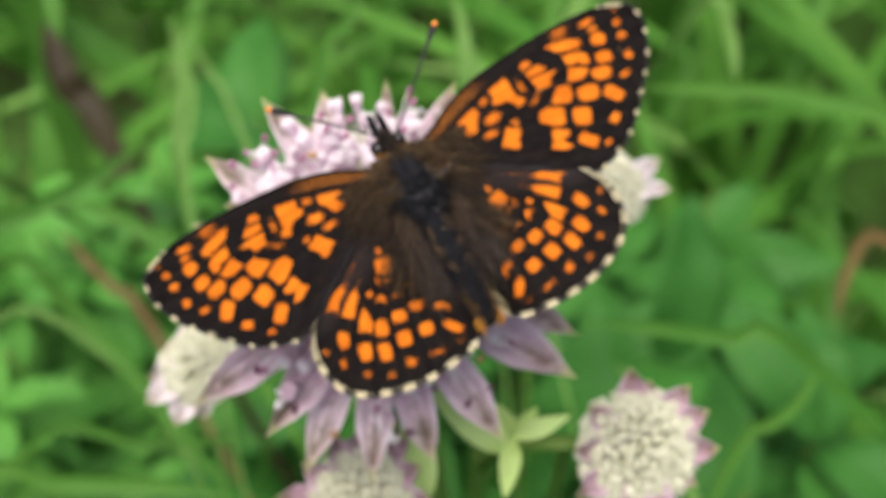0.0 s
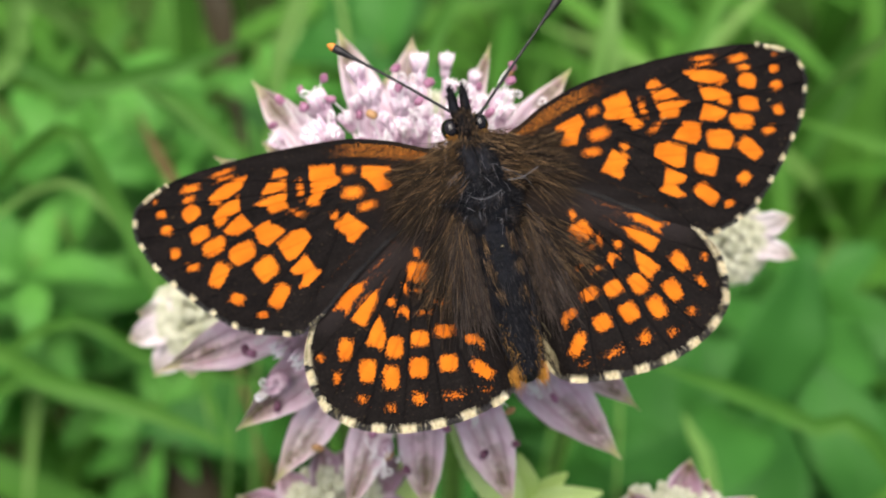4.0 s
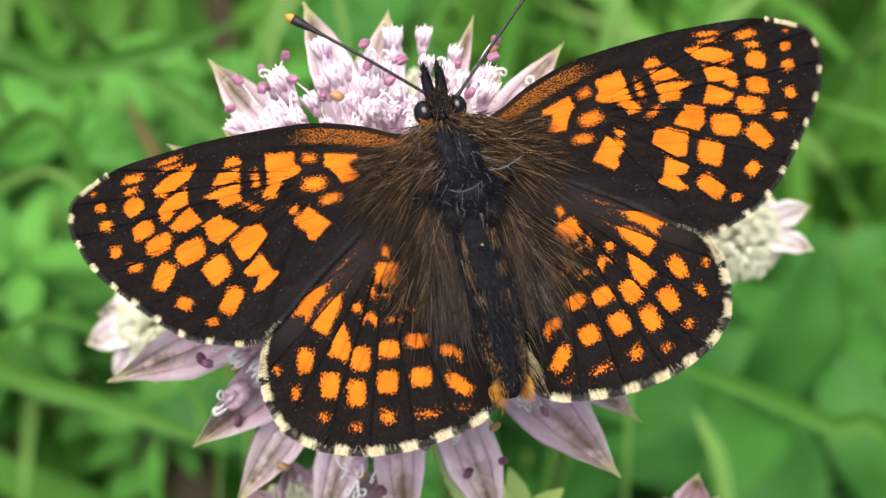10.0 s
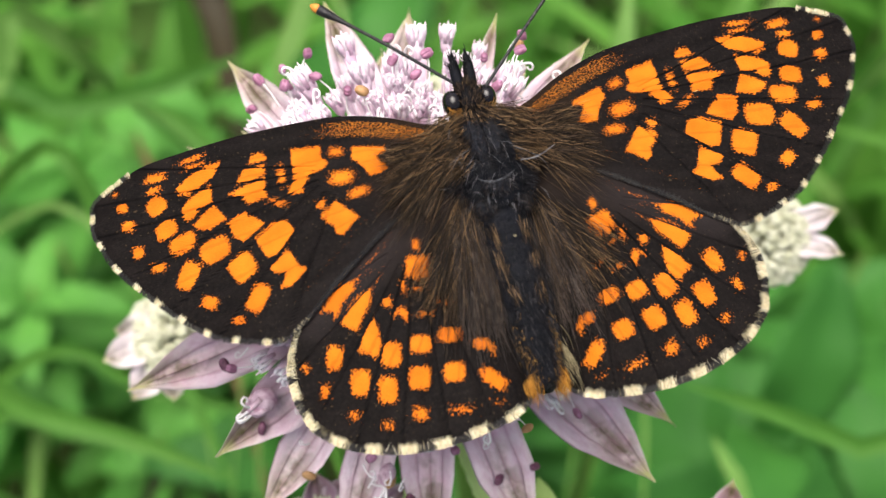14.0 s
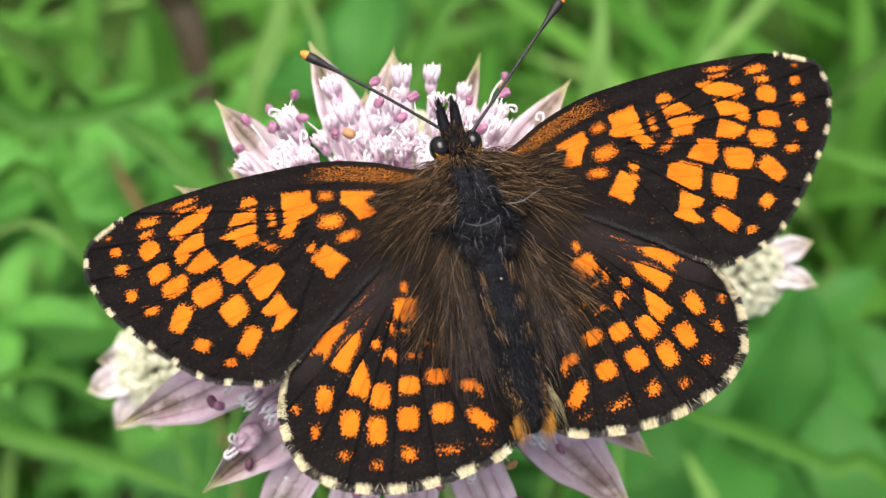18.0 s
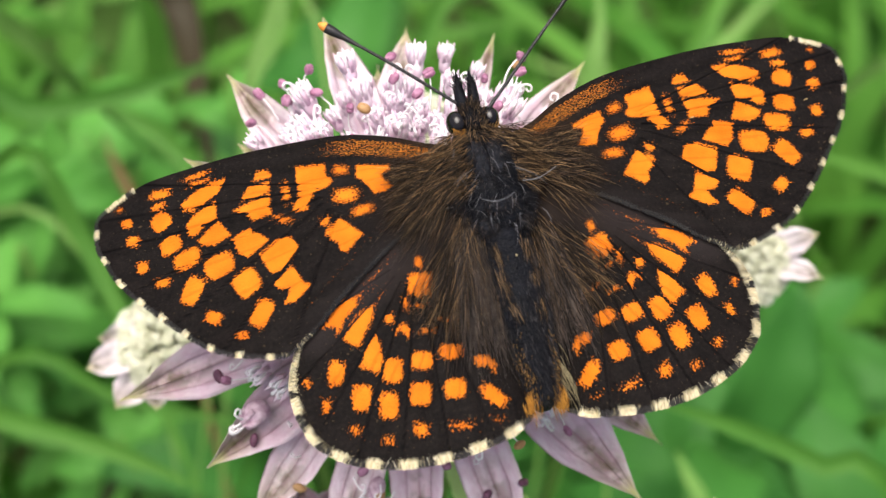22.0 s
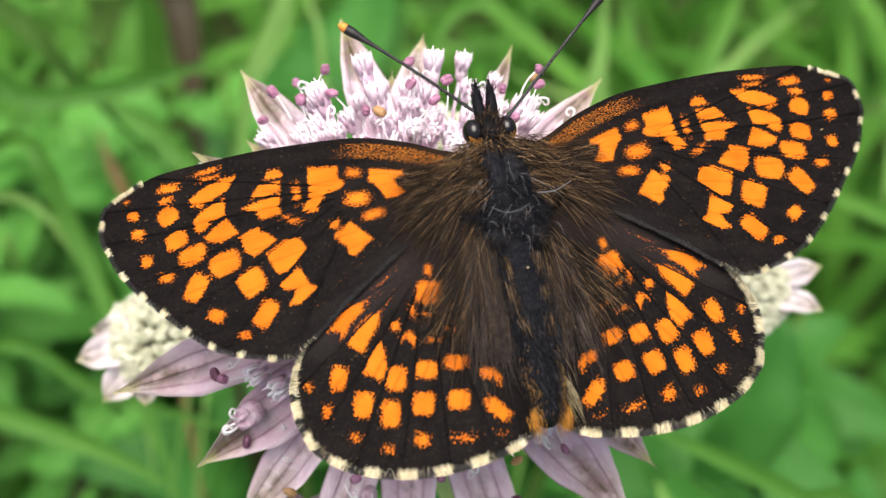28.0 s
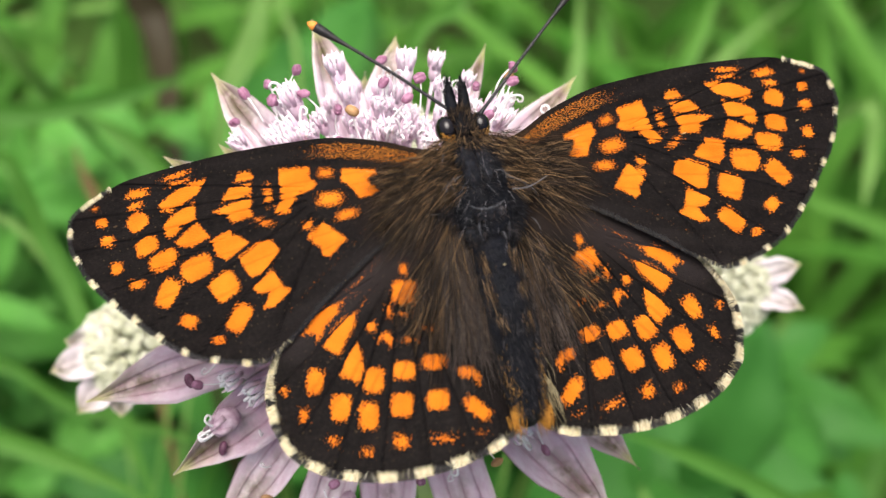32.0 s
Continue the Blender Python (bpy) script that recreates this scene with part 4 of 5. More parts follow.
# two ochre tufts beside the tail, and pale hair on one flank
for sg, seed in ((-1, 24), (1, 27)):
    rng = np.random.default_rng(seed)
    cnt = 240
    p0 = np.stack([sg * 0.66 + rng.normal(0, 0.16, cnt), -10.35 + rng.normal(0, 0.2, cnt), -1.0 + rng.normal(0, 0.2, cnt)], 1)
    e0 = p0 + np.stack([rng.normal(0, 0.12, cnt) + sg * 0.1, -rng.uniform(0.4, 1.0, cnt), rng.normal(0, 0.08, cnt)], 1)
    hv, hf, hk = strands(p0 * MM, e0 * MM, np.full(cnt, 0.05 * MM), 0.018 * MM, 3, 0.08, seed)
    part("tail_tuft", mesh("tail_tuft", hv, hf, OCHRE), abdomen, "ochre hair tuft", None)
rng = np.random.default_rng(28)
cnt = 30
p0 = np.stack([1.25 + rng.normal(0, 0.16, cnt), -8.9 + rng.normal(0, 0.4, cnt), -1.2 + rng.normal(0, 0.15, cnt)], 1)
e0 = p0 + np.stack([rng.uniform(0.1, 0.8, cnt), -rng.uniform(1.0, 2.2, cnt), rng.normal(-0.2, 0.15, cnt)], 1)
hv, hf, hk = strands(p0 * MM, e0 * MM, np.full(cnt, 0.1 * MM), 0.015 * MM, 4, 0.08, 28)
part("pale_hair", mesh("pale_hair", hv, hf, PALE_HAIR), abdomen, "pale buff hair", None)

# head, eyes, palps
v, f = lump(0, 3.35, -0.15, 0.8, 0.85, 0.75, 16, 20, 0.1)
head = body_part("head", v, f, CHITIN, "dark hairy head")
fur(420, (0, 3.35, -0.1), (0.75, 0.85, 0.75), 0.7, 25, lambda p: 0.75 + 0 * p[:, 0], lambda p: np.stack([p[:, 0] * 0.1, 0.35 + 0 * p[:, 1], 0 * p[:, 0]], 1), head)
for s in (-1, 1):
    v, f = lump(s * 0.86, 3.3, -0.05, 0.5, 0.62, 0.6, 18, 24)
    part("eye", mesh("eye", v * MM, f, EYE), head, "round glossy dark eye")
    rg = np.random.default_rng(44 + s)
    rt = np.stack([s * rg.uniform(0.55, 1.15, 90), 2.72 + rg.normal(0, 0.1, 90), rg.uniform(-0.1, 0.35, 90)], 1)
    en = rt + np.stack([s * rg.uniform(0.0, 0.25, 90), rg.uniform(0.05, 0.3, 90), rg.uniform(0.0, 0.15, 90)], 1)
    hv, hf, hk = strands(rt * MM, en * MM, np.full(90, 0.03 * MM), 0.02 * MM, 2, 0.08, 45)
    part("cheek_tuft", mesh("cheek_tuft", hv, hf, OCHRE if s < 0 else FLECK), head, "ochre hair under the eye")
    v, f = tube(np.array([(s * 0.28, 3.7, -0.1), (s * 0.33, 4.4, 0.05), (s * 0.36, 5.0, 0.2), (s * 0.33, 5.75, 0.35)]), [0.26, 0.3, 0.24, 0.03], 10)
    palp = part("palp", mesh("palp", v * MM, f, CHITIN), head, "pointed hairy palp")
    n = 160
    rg = np.random.default_rng(40 + s)
    tt = rg.uniform(0, 1, n)
    c = np.stack([s * (0.28 + 0.06 * tt), 3.7 + 1.7 * tt, -0.1 + 0.4 * tt], 1)
    rt = c + rg.normal(0, 0.12, (n, 3))
    en = rt + np.stack([rg.normal(0, 0.13, n), rg.uniform(0.2, 0.45, n), rg.normal(0.05, 0.08, n)], 1)
    hv, hf, hk = strands(rt * MM, en * MM, np.full(n, 0.03 * MM), 0.025 * MM, 2, 0.05, 41)
    w = np.clip(0.7 - tt, 0, 1)
    palp_hair = mesh("palp_fur", hv, hf, HAIR, True, {"tint": np.repeat(w, hk)})
    part("fur", palp_hair, head)

# two pale stiff hairs lying over the shoulders
for pts in ([(-3.2, -1.05, 1.35), (-2.0, -1.2, 1.55), (-1.1, -0.7, 1.3)], [(1.5, 0.15, 1.3), (2.3, 0.3, 1.3), (3.2, 0.9, 0.95)]):
    v, f = tube(spline(pts, 14), np.linspace(0.03, 0.012, 14), 6)
    part("shoulder_hair", mesh("shoulder_hair", v * MM, f, RING), thorax, "single silvery hair", BODY.inverted())


def antenna(a, mid, b):
    """A ringed shaft from a to b in millimetres of the butterfly's space, with a club."""
    line = spline([a, mid, b], 60)
    s = np.linspace(0, 1, 60)
    r = np.interp(s, [0, 0.05, 0.72, 0.82, 0.9, 0.97, 1], [0.13, 0.085, 0.08, 0.14, 0.24, 0.25, 0.12])
    v, f = tube(line[:57], r[:57], 12)
    ob = body_part("antenna", v, f, ANTENNA, "thin dark antenna with a club", None, Matrix.Identity(4))
    v, f = tube(line[55:], np.array([0.1, 0.235, 0.22, 0.16, 0.05]), 12)
    part("club_tip", mesh("club_tip", v * MM, f, ORANGE_TIP), ob, "orange club tip")
    for i in range(6, 44, 2):
        q = line[i] + (line[i + 1] - line[i]) * np.linspace(0, 0.28, 3)[:, None]
        v, f = tube(q, r[i] + 0.004, 10)
        part("ring", mesh("ring", v * MM, f, BAND), ob)
    return ob


antenna((-1.15, 3.75, 0.4), (-4.8, 5.85, 0.9), (-8.3, 7.75, 1.0))
antenna((-0.05, 3.75, 0.5), (2.05, 6.75, 0.5), (4.75, 10.6, 0.2))

# legs reaching down into the flower
for s in (-1, 1):
    for i, y in enumerate((1.6, 0.2, -1.0)):
        pts = np.array([(s * 0.9, y, -1.2), (s * (2.2 + 0.3 * i), y + (1.0 - i) * 0.9, -2.0), (s * (2.8 + 0.3 * i), y + (1.0 - i) * 1.5, -4.2), (s * (2.6 + 0.3 * i), y + (1.0 - i) * 1.9, -5.2)])
        v, f = tube(spline(pts, 18), np.interp(np.linspace(0, 1, 18), [0, 0.4, 1], [0.2, 0.17, 0.07]), 8)
        body_part("leg", v, f, OCHRE, "thin ochre leg")


# ---- flower heads ----
def bract_mesh(length, width, cup, material, seed):
    """A pointed bract along +y from its base, cupped upwards, 0.12 mm thick."""
    rg = np.random.default_rng(seed)
    n, k = 26, 13
    t = np.linspace(0, 1, n)
    prof = np.interp(t, [0, 0.1, 0.3, 0.55, 0.72, 0.84, 0.92, 0.965, 1], [0.42, 0.55, 0.84, 1.0, 0.9, 0.6, 0.27, 0.08, 0.015])
    a = np.linspace(-1, 1, k)
    x = prof[:, None] * a[None] * width / 2
    bend = rg.normal(0, 0.03) * length
    x = x * (1 + 0.05 * np.sin(t * 17 + rg.uniform(0, 6)))[:, None] + (bend * t * t)[:, None]
    y = np.repeat((t * length)[:, None], k, 1)
    z = cup * width * (a[None] ** 2) * 0.35 * prof[:, None] + 0.05 * length * np.sin(t * 3.0)[:, None] + 0.12 * np.cos(a * 9.4)[None] * prof[:, None] + (0.16 * np.sin(t * 9 + rg.uniform(0, 6)) + 0.09 * np.sin(t * 23 + rg.uniform(0, 6)))[:, None] * a[None] * np.abs(a)[None] + (rg.uniform(-0.05, 0.1) * length * t ** 3)[:, None]
    top = np.stack([x, y, z], -1).reshape(-1, 3)
    low = np.stack([x * 0.98, y, z - 0.12], -1).reshape(-1, 3)
    f = [q[::-1] for q in grid_faces(n, k)] + grid_faces(n, k, n * k)
    for i in range(n - 1):
        for j in (0, k - 1):
            q = (i * k + j, (i + 1) * k + j, n * k + (i + 1) * k + j, n * k + i * k + j)
            f.append(q if j else q[::-1])
    al, ac = np.repeat(t, k), np.tile(a, n)
    return mesh("bract", np.vstack([top, low]) * MM, f, material, True, {"along": np.tile(al, 2), "across": np.tile(ac, 2)})


def aim(p, q, roll=0.0):
    """A pose at p whose y axis points to q and whose z axis stays as upright as it can (millimetres)."""
    y = (Vector(q) - Vector(p)).normalized()
    x = y.cross(Vector((0, 0, 1))).normalized()
    z = x.cross(y)
    return Matrix.Translation(Vector(p) * MM) @ Matrix((x, y, z)).transposed().to_4x4() @ Matrix.Rotation(roll, 4, "Y")


def floret_mesh(seed):
    """A slim stalk, a ribbed cup and five white petals curled inwards."""
    rg = np.random.default_rng(seed)
    pcs = [tube(np.array([(0, -7.0, 0), (0.1, -4, 0), (0, 0, 0)]), [0.16, 0.16, 0.2], 6)]
    mats = [0]
    pth = np.array([(0, 0, 0), (0, 0.4, 0), (0, 1.1, 0), (0, 1.7, 0), (0, 2.0, 0)])
    pcs.append(tube(pth, [0.22, 0.5, 0.62, 0.55, 0.4], 10))
    mats.append(0)
    for i in range(5):
        a = i * 2 * math.pi / 5 + rg.uniform(-0.2, 0.2)
        c, s = math.cos(a), math.sin(a)
        # sepal: a small pointed tooth
        pth = np.array([(c * 0.45, 1.4, s * 0.45), (c * 0.72, 2.3, s * 0.72), (c * 0.85, 3.2, s * 0.85)])
        pcs.append(tube(pth, [0.25, 0.24, 0.03], 5))
        mats.append(0)
        a += math.pi / 5
        c, s = math.cos(a), math.sin(a)
        o = rg.uniform(0.8, 1.05)
        pth = np.array([(c * 0.35, 1.7, s * 0.35), (c * 0.7 * o, 2.35, s * 0.7 * o), (c * 0.72 * o, 2.85, s * 0.72 * o), (c * 0.38, 2.95, s * 0.38), (c * 0.2, 2.45, s * 0.2)])
        pcs.append(tube(spline(pth, 9), np.interp(np.linspace(0, 1, 9), [0, 0.5, 1], [0.12, 0.17, 0.1]), 6))
        mats.append(1)
    v, f, ids = merge(pcs)
    me = mesh("floret", v * MM, f, [CALYX, PETAL])
    mi = [mats[ids[q[0]]] for q in f]
    me.polygons.foreach_set("material_index", np.array(mi, np.int32))
    return me


def filament_mesh(seed, curl):
    rg = np.random.default_rng(seed)
    pth = spline([(0, 0, 0), (0.25, 1.6, 0.1), (0.2 + curl * 0.5, 3.0, 0.2), (curl, 3.9, 0.1)], 14)
    v, f = tube(pth, np.linspace(0.11, 0.075, 14), 7)
    return mesh("filament", v * MM, f, FILAMENT), pth[-1]


def anther_mesh(mat):
    """Two lobes side by side with a groove between."""
    a = lump(-0.1, 0, 0, 0.24, 0.44, 0.26, 10, 10)
    b = lump(0.1, 0, 0, 0.24, 0.44, 0.26, 10, 10)
    v, f, _ = merge([a, b])
    return mesh("anther", v * MM, f, mat)


FLORETS = [floret_mesh(s) for s in (1, 2, 3)]
FILAMENTS = [filament_mesh(1, 0.3), filament_mesh(2, 1.2), filament_mesh(3, -0.8)]
ANTHERS = [anther_mesh(ANTHER), anther_mesh(PLUM), anther_mesh(ANTHER_BROWN)]
curl_path = spline([(0, 0, 0), (0.1, 1.2, 0), (0.5, 1.9, 0), (0.95, 1.6, 0), (0.8, 1.15, 0), (0.5, 1.25, 0)], 18)
cv, cf = tube(curl_path, np.linspace(0.13, 0.1, 18), 7)
CURL = mesh("curled_filament", cv * MM, cf, FILAMENT)
# a closed floret: a ribbed rose cup with five teeth folded together
pcs = [lump(0, 0.9, 0, 0.95, 1.15, 0.9, 14, 15, 0.06)]
for k in range(5):
    c5, s5 = math.cos(k * 1.2566), math.sin(k * 1.2566)
    pcs.append(tube(np.array([(c5 * 0.75, 1.2, s5 * 0.75), (c5 * 0.6, 1.9, s5 * 0.6), (c5 * 0.1, 2.35, s5 * 0.1)]), [0.3, 0.26, 0.05], 7))
cv, cf, _ = merge(pcs)
CLOSED = mesh("floret", cv * MM, cf, CUP)
BRACTS = {}


def bract_for(length, width, mat, seed):
    key = (round(length), round(width * 2), mat.name, seed % 5)
    if key not in BRACTS:
        BRACTS[key] = bract_mesh(round(length), round(width * 2) / 2, 0.55 + 0.14 * (seed % 5), mat, seed % 5)
    return BRACTS[key]


def stem(owner, pts, r0, r1, mat=None):
    v, f = tube(spline(pts, 26), np.linspace(r0, r1, 26), 12)
    return part("stem", mesh("stem", v * MM, f, mat or STEM), owner, "slender green stem")


def ground_point(x, y):
    """The place on the ground below a point of the flower's space, in that space (millimetres)."""
    w = BASE @ Vector((x * MM, y * MM, -0.1))
    return BASE.inverted() @ Vector((w.x, w.y, 0)) / MM


CORE = np.array([-2.5, -0.8, -8.5])
flower = thing("flower_head", at(0, 0, 0), "open pink flower head with pointed bracts under the butterfly", "flower")
rg = np.random.default_rng(77)
TIPS = [(-16.1, 6.2, -6.0), (-13.3, 10.8, -6.3), (-8.0, 14.1, -7.2), (-3.8, 14.6, -9.0), (2.2, 13.1, -6.8), (7.5, 12.1, -6.8), (12.0, 7.0, -7.5), (14.5, 0.5, -7.0), (12.4, -9.6, -6.2), (10.0, -13.6, -6.2), (3.4, -16.4, -6.4), (-2.0, -17.0, -6.6), (-7.1, -16.8, -6.6), (-11.1, -15.1, -6.2), (-14.8, -11.3, -5.0), (-18.8, -7.3, -6.2), (-18.5, 0.0, -6.5)]
WIDE = [2.6, 3.2, 3.2, 2.8, 1.6, 2.6, 3.4, 3.4, 3.2, 4.0, 3.5, 3.3, 2.8, 3.0, 3.4, 3.4, 3.2]
for i, (tip, wd) in enumerate(zip(TIPS, WIDE)):
    d = np.array(tip) - CORE
    root = CORE + d * (2.2 / np.linalg.norm(d)) + np.array([0, 0, -0.6])
    ln = np.linalg.norm(np.array(tip) - root)
    part("bract", bract_for(ln, wd, BRACT, i), flower, "", aim(root, tip, rg.normal(0, 0.12)))
# a second, lower rank that shows between the first
for i in range(len(TIPS)):
    a, b = np.array(TIPS[i]), np.array(TIPS[(i + 1) % len(TIPS)])
    if i in (1, 3, 7, 8, 9, 10, 11, 12, 13, 14):
        continue
    tip = CORE + ((a + b) / 2 - CORE) * rg.uniform(0.84, 0.95) + np.array([0, 0, -1.6])
    root = CORE + (tip - CORE) * 0.16 + np.array([0, 0, -0.8])
    part("bract", bract_for(np.linalg.norm(tip - root), 2.6, BRACT, i + 1), flower, "", aim(root, tip, rg.normal(0, 0.15)))
# florets over the dome
count = 0
gold = math.pi * (3 - 5 ** 0.5)
FLORET_COUNT = 170
for i in range(FLORET_COUNT):
    th = math.radians(64) * math.sqrt((i + 0.5) / FLORET_COUNT)
    ph = i * gold
    d = Vector((math.sin(th) * math.cos(ph), math.sin(th) * math.sin(ph), math.cos(th)))
    d = (d + Vector(rg.normal(0, 0.06, 3))).normalized()
    rad = rg.uniform(8.2, 10.2) * (1.26 if d.y > 0.3 and d.x > -0.6 else 1.0)
    cap = 2.2 - (CORE[2])
    if rad * d.z > cap - 3.0:
        rad = (cap - 3.0) / d.z
    p = Vector(CORE) + d * rad
    part("floret", FLORETS[i % 3], flower, "", aim(p, p + d * 2, rg.uniform(0, 6)) @ Matrix.Scale(rg.uniform(0.6, 0.75), 4))
    for j in range(1):
        e = (d + Vector(rg.normal(0, 0.28, 3))).normalized()
        q = p + d * 1.6
        if i % 2 == 1:
            part("curled_filament", CURL, flower, "", aim(q, q + e, rg.uniform(0, 6)) @ Matrix.Scale(0.62, 4))
            continue
        fm, top = FILAMENTS[rg.integers(0, 3)]
        if rg.random() < 0.5:
            continue
        ln = 0.38 + 0.22 * rg.random()
        m = aim(q, q + e, rg.uniform(0, 6)) @ Matrix.Scale(ln, 4)
        st = part("stamen", fm, flower, "", m)
        kind = ANTHERS[0] if rg.random() < 0.88 else ANTHERS[2]
        part("anther", kind, st, "", Matrix.Translation(Vector(top) * MM) @ Euler(rg.uniform(-1.2, 1.2, 3)).to_matrix().to_4x4() @ Matrix.Scale(0.78 / ln, 4))
# smaller florets crowd the side of the dome that faces away from the tail
for i in range(135):
    th, ph = math.radians(rg.uniform(22, 74)), math.radians(rg.uniform(15, 172))
    d = Vector((math.sin(th) * math.cos(ph), math.sin(th) * math.sin(ph), math.cos(th)))
    p = Vector(CORE) + d * rg.uniform(8.5, 12.6)
    if p.z > 0.8:
        continue
    part("floret", FLORETS[i % 3], flower, "", aim(p, p + d * 2 + Vector((0, 0, 0.8)), rg.uniform(0, 6)) @ Matrix.Scale(rg.uniform(0.42, 0.6), 4))
    if i % 3 == 0:
        q = p + d * 1.2
        part("curled_filament", CURL, flower, "", aim(q, q + d + Vector(rg.normal(0, 0.4, 3)), rg.uniform(0, 6)) @ Matrix.Scale(0.55, 4))
# loose stamens seen on the bracts and in front of the dome
LOOSE = [(-11.3, 9.3, -3.3), (-10.0, 8.6, -2.6), (-11.5, 7.9, -3.4), (-4.0, 10.7, 0.9), (-1.8, 9.5, 2.0), (-6.4, 7.8, 2.1), (-5.2, 7.9, 1.9), (2.1, 7.8, 1.7), (2.9, 11.2, -1.0), (0.3, 8.6, 1.8), (-13.3, -6.1, -3.2), (-9.9, -6.4, -3.6), (-11.5, -9.7, -4.6), (-9.0, -12.4, -5.0), (-4.5, -12.9, -5.2), (-3.4, -13.8, -5.0), (3.5, -12.2, -5.0), (1.5, -12.9, -5.2), (-9.9, 10.2, -4.2), (-7.4, 9.4, -1.0)]
for i, p in enumerate(LOOSE):
    p = Vector(p)
    fm, top = FILAMENTS[i % 3]
    e = (p - Vector(CORE) - Vector((0, 0, 4))).normalized()
    q = p - e * 1.9
    m = aim(q, p, 0.5 * i) @ Matrix.Scale(0.48, 4)
    if i in range(10, 18):
        part("anther", ANTHERS[2 if i in (13, 14) else 1], flower, "", Matrix.Translation(p * MM) @ Euler((0.3 * i, 0.4 * i, i)).to_matrix().to_4x4() @ Matrix.Scale(0.9, 4))
        continue
    st = part("stamen", fm, flower, "", m)
    part("anther", ANTHERS[2 if i in (6, 13, 14) else 0], st, "", Matrix.Translation(Vector(top) * MM) @ Euler((0.4 * i, 0.7 * i, i)).to_matrix().to_4x4() @ Matrix.Scale(1.75, 4))
# florets bent down over the lower bracts, their filaments curled up
for i, p in enumerate(((-10.9, -7.8, -4.4), (-4.6, -12.0, -5.6))):
    d = (Vector(p) - Vector(CORE) + Vector((0, 0, 1.5))).normalized()
    part("floret", CLOSED, flower, "", aim(p, Vector(p) + d, 1.3 * i) @ Matrix.Scale(0.72 - 0.2 * i, 4))
    for j in range(4):
        e = (d + Vector(rg.normal(0, 0.7, 3))).normalized()
        q = Vector(p) + d * 1.2
        part("curled_filament", CURL, flower, "", aim(q, q + e, 2.1 * j + i) @ Matrix.Scale(0.62, 4))
for i, p in enumerate(((-4.5, -12.2, -4.6), (-5.3, -12.5, -4.9), (-6.0, -11.8, -4.6), (-9.4, -8.8, -4.4), (-8.9, -10.6, -4.8), (-3.7, -12.6, -4.7), (1.0, -10.4, -4.3), (-12.0, -5.2, -3.4))):
    e = (Vector(p) - Vector(CORE)).normalized() + Vector(rg.normal(0, 0.5, 3))
    part("curled_filament", CURL, flower, "", aim(p, Vector(p) + e, 1.7 * i) @ Matrix.Scale(rg.uniform(0.35, 0.5), 4))
v, f = lump(*CORE, 2.6, 2.6, 1.6, 12, 16, 0.1)
part("receptacle", mesh("receptacle", v * MM, f, STEM), flower)
g = ground_point(6, -30)
stem(flower, [tuple(CORE + np.array([0, 0, -1])), (-1.0, -4, -18), (0.5, -8, -35), tuple(g)], 1.0, 1.5)


def side_head(name, centre, tips, width, bract_mat, label, buds, bud_r, dome, group="side flower heads"):
    """A smaller head: a ruff of bracts round a cushion of closed buds."""
    ob = thing(name, at(0, 0, 0), label, "flower", group)
    c = np.array(centre, float)
    rg = np.random.default_rng(int(abs(c[0] * 10)))
    for i, tip in enumerate(tips):
        d = np.array(tip) - c
        root = c + d * 0.15
        part("bract", bract_for(np.linalg.norm(np.array(tip) - root), width, bract_mat, i), ob, "", aim(root, tip, rg.normal(0, 0.2)))
    pcs = []
    for s in (1, 2):
        b = [lump(0, 0.3, 0, 0.42, 0.55, 0.42, 8, 8)]
        for k in range(5):
            a = k * 1.2566 + s
            b.append(lump(math.cos(a) * 0.3, 0.75, math.sin(a) * 0.3, 0.17, 0.26, 0.17, 6, 6))
        b.append(tube(np.array([(0, -3.0, 0), (0, 0, 0)]), [0.13, 0.16], 5))
        v, f, _ = merge(b)
        pcs.append(mesh("bud", v * MM, f, BUD))
    for i in range(buds):
        th = math.radians(75) * math.sqrt((i + 0.5) / buds)
        ph = i * gold
        d = Vector((math.sin(th) * math.cos(ph), math.sin(th) * math.sin(ph), math.cos(th)))
        p = Vector(c) + Vector((d.x * bud_r, d.y * bud_r, d.z * dome)) * rg.uniform(0.92, 1.05)
        part("bud", pcs[i % 2], ob, "", aim(p, p + (d + Vector(rg.normal(0, 0.15, 3))), rg.uniform(0, 6)))
    v, f = lump(c[0], c[1], c[2] - 0.6, bud_r * 0.75, bud_r * 0.75, dome * 0.8, 10, 14, 0.1)
    part("receptacle", mesh("receptacle", v * MM, f, BUD), ob)
    g = ground_point(c[0] * 0.5 + 8, c[1] - 25)
    stem(ob, [tuple(c + np.array([0, 0, -1])), (c[0] * 0.9, c[1] - 2, c[2] - 10), (c[0] * 0.7 + 2, c[1] - 8, c[2] - 40), tuple(g)], 0.6, 1.1)
    return ob


def ruff(c, r, n, z, start=0.0, skip=(), wob=0.08):
    rg = np.random.default_rng(int(abs(c[0]) * 7 + n))
    out = []
    for i in range(n):
        if i in skip:
            continue
        a = start + 2 * math.pi * i / n + rg.normal(0, 0.06)
        q = r * (1 + rg.normal(0, wob))
        out.append((c[0] + q * math.cos(a), c[1] + q * math.sin(a), c[2] + z + rg.normal(0, 0.4)))
    return out


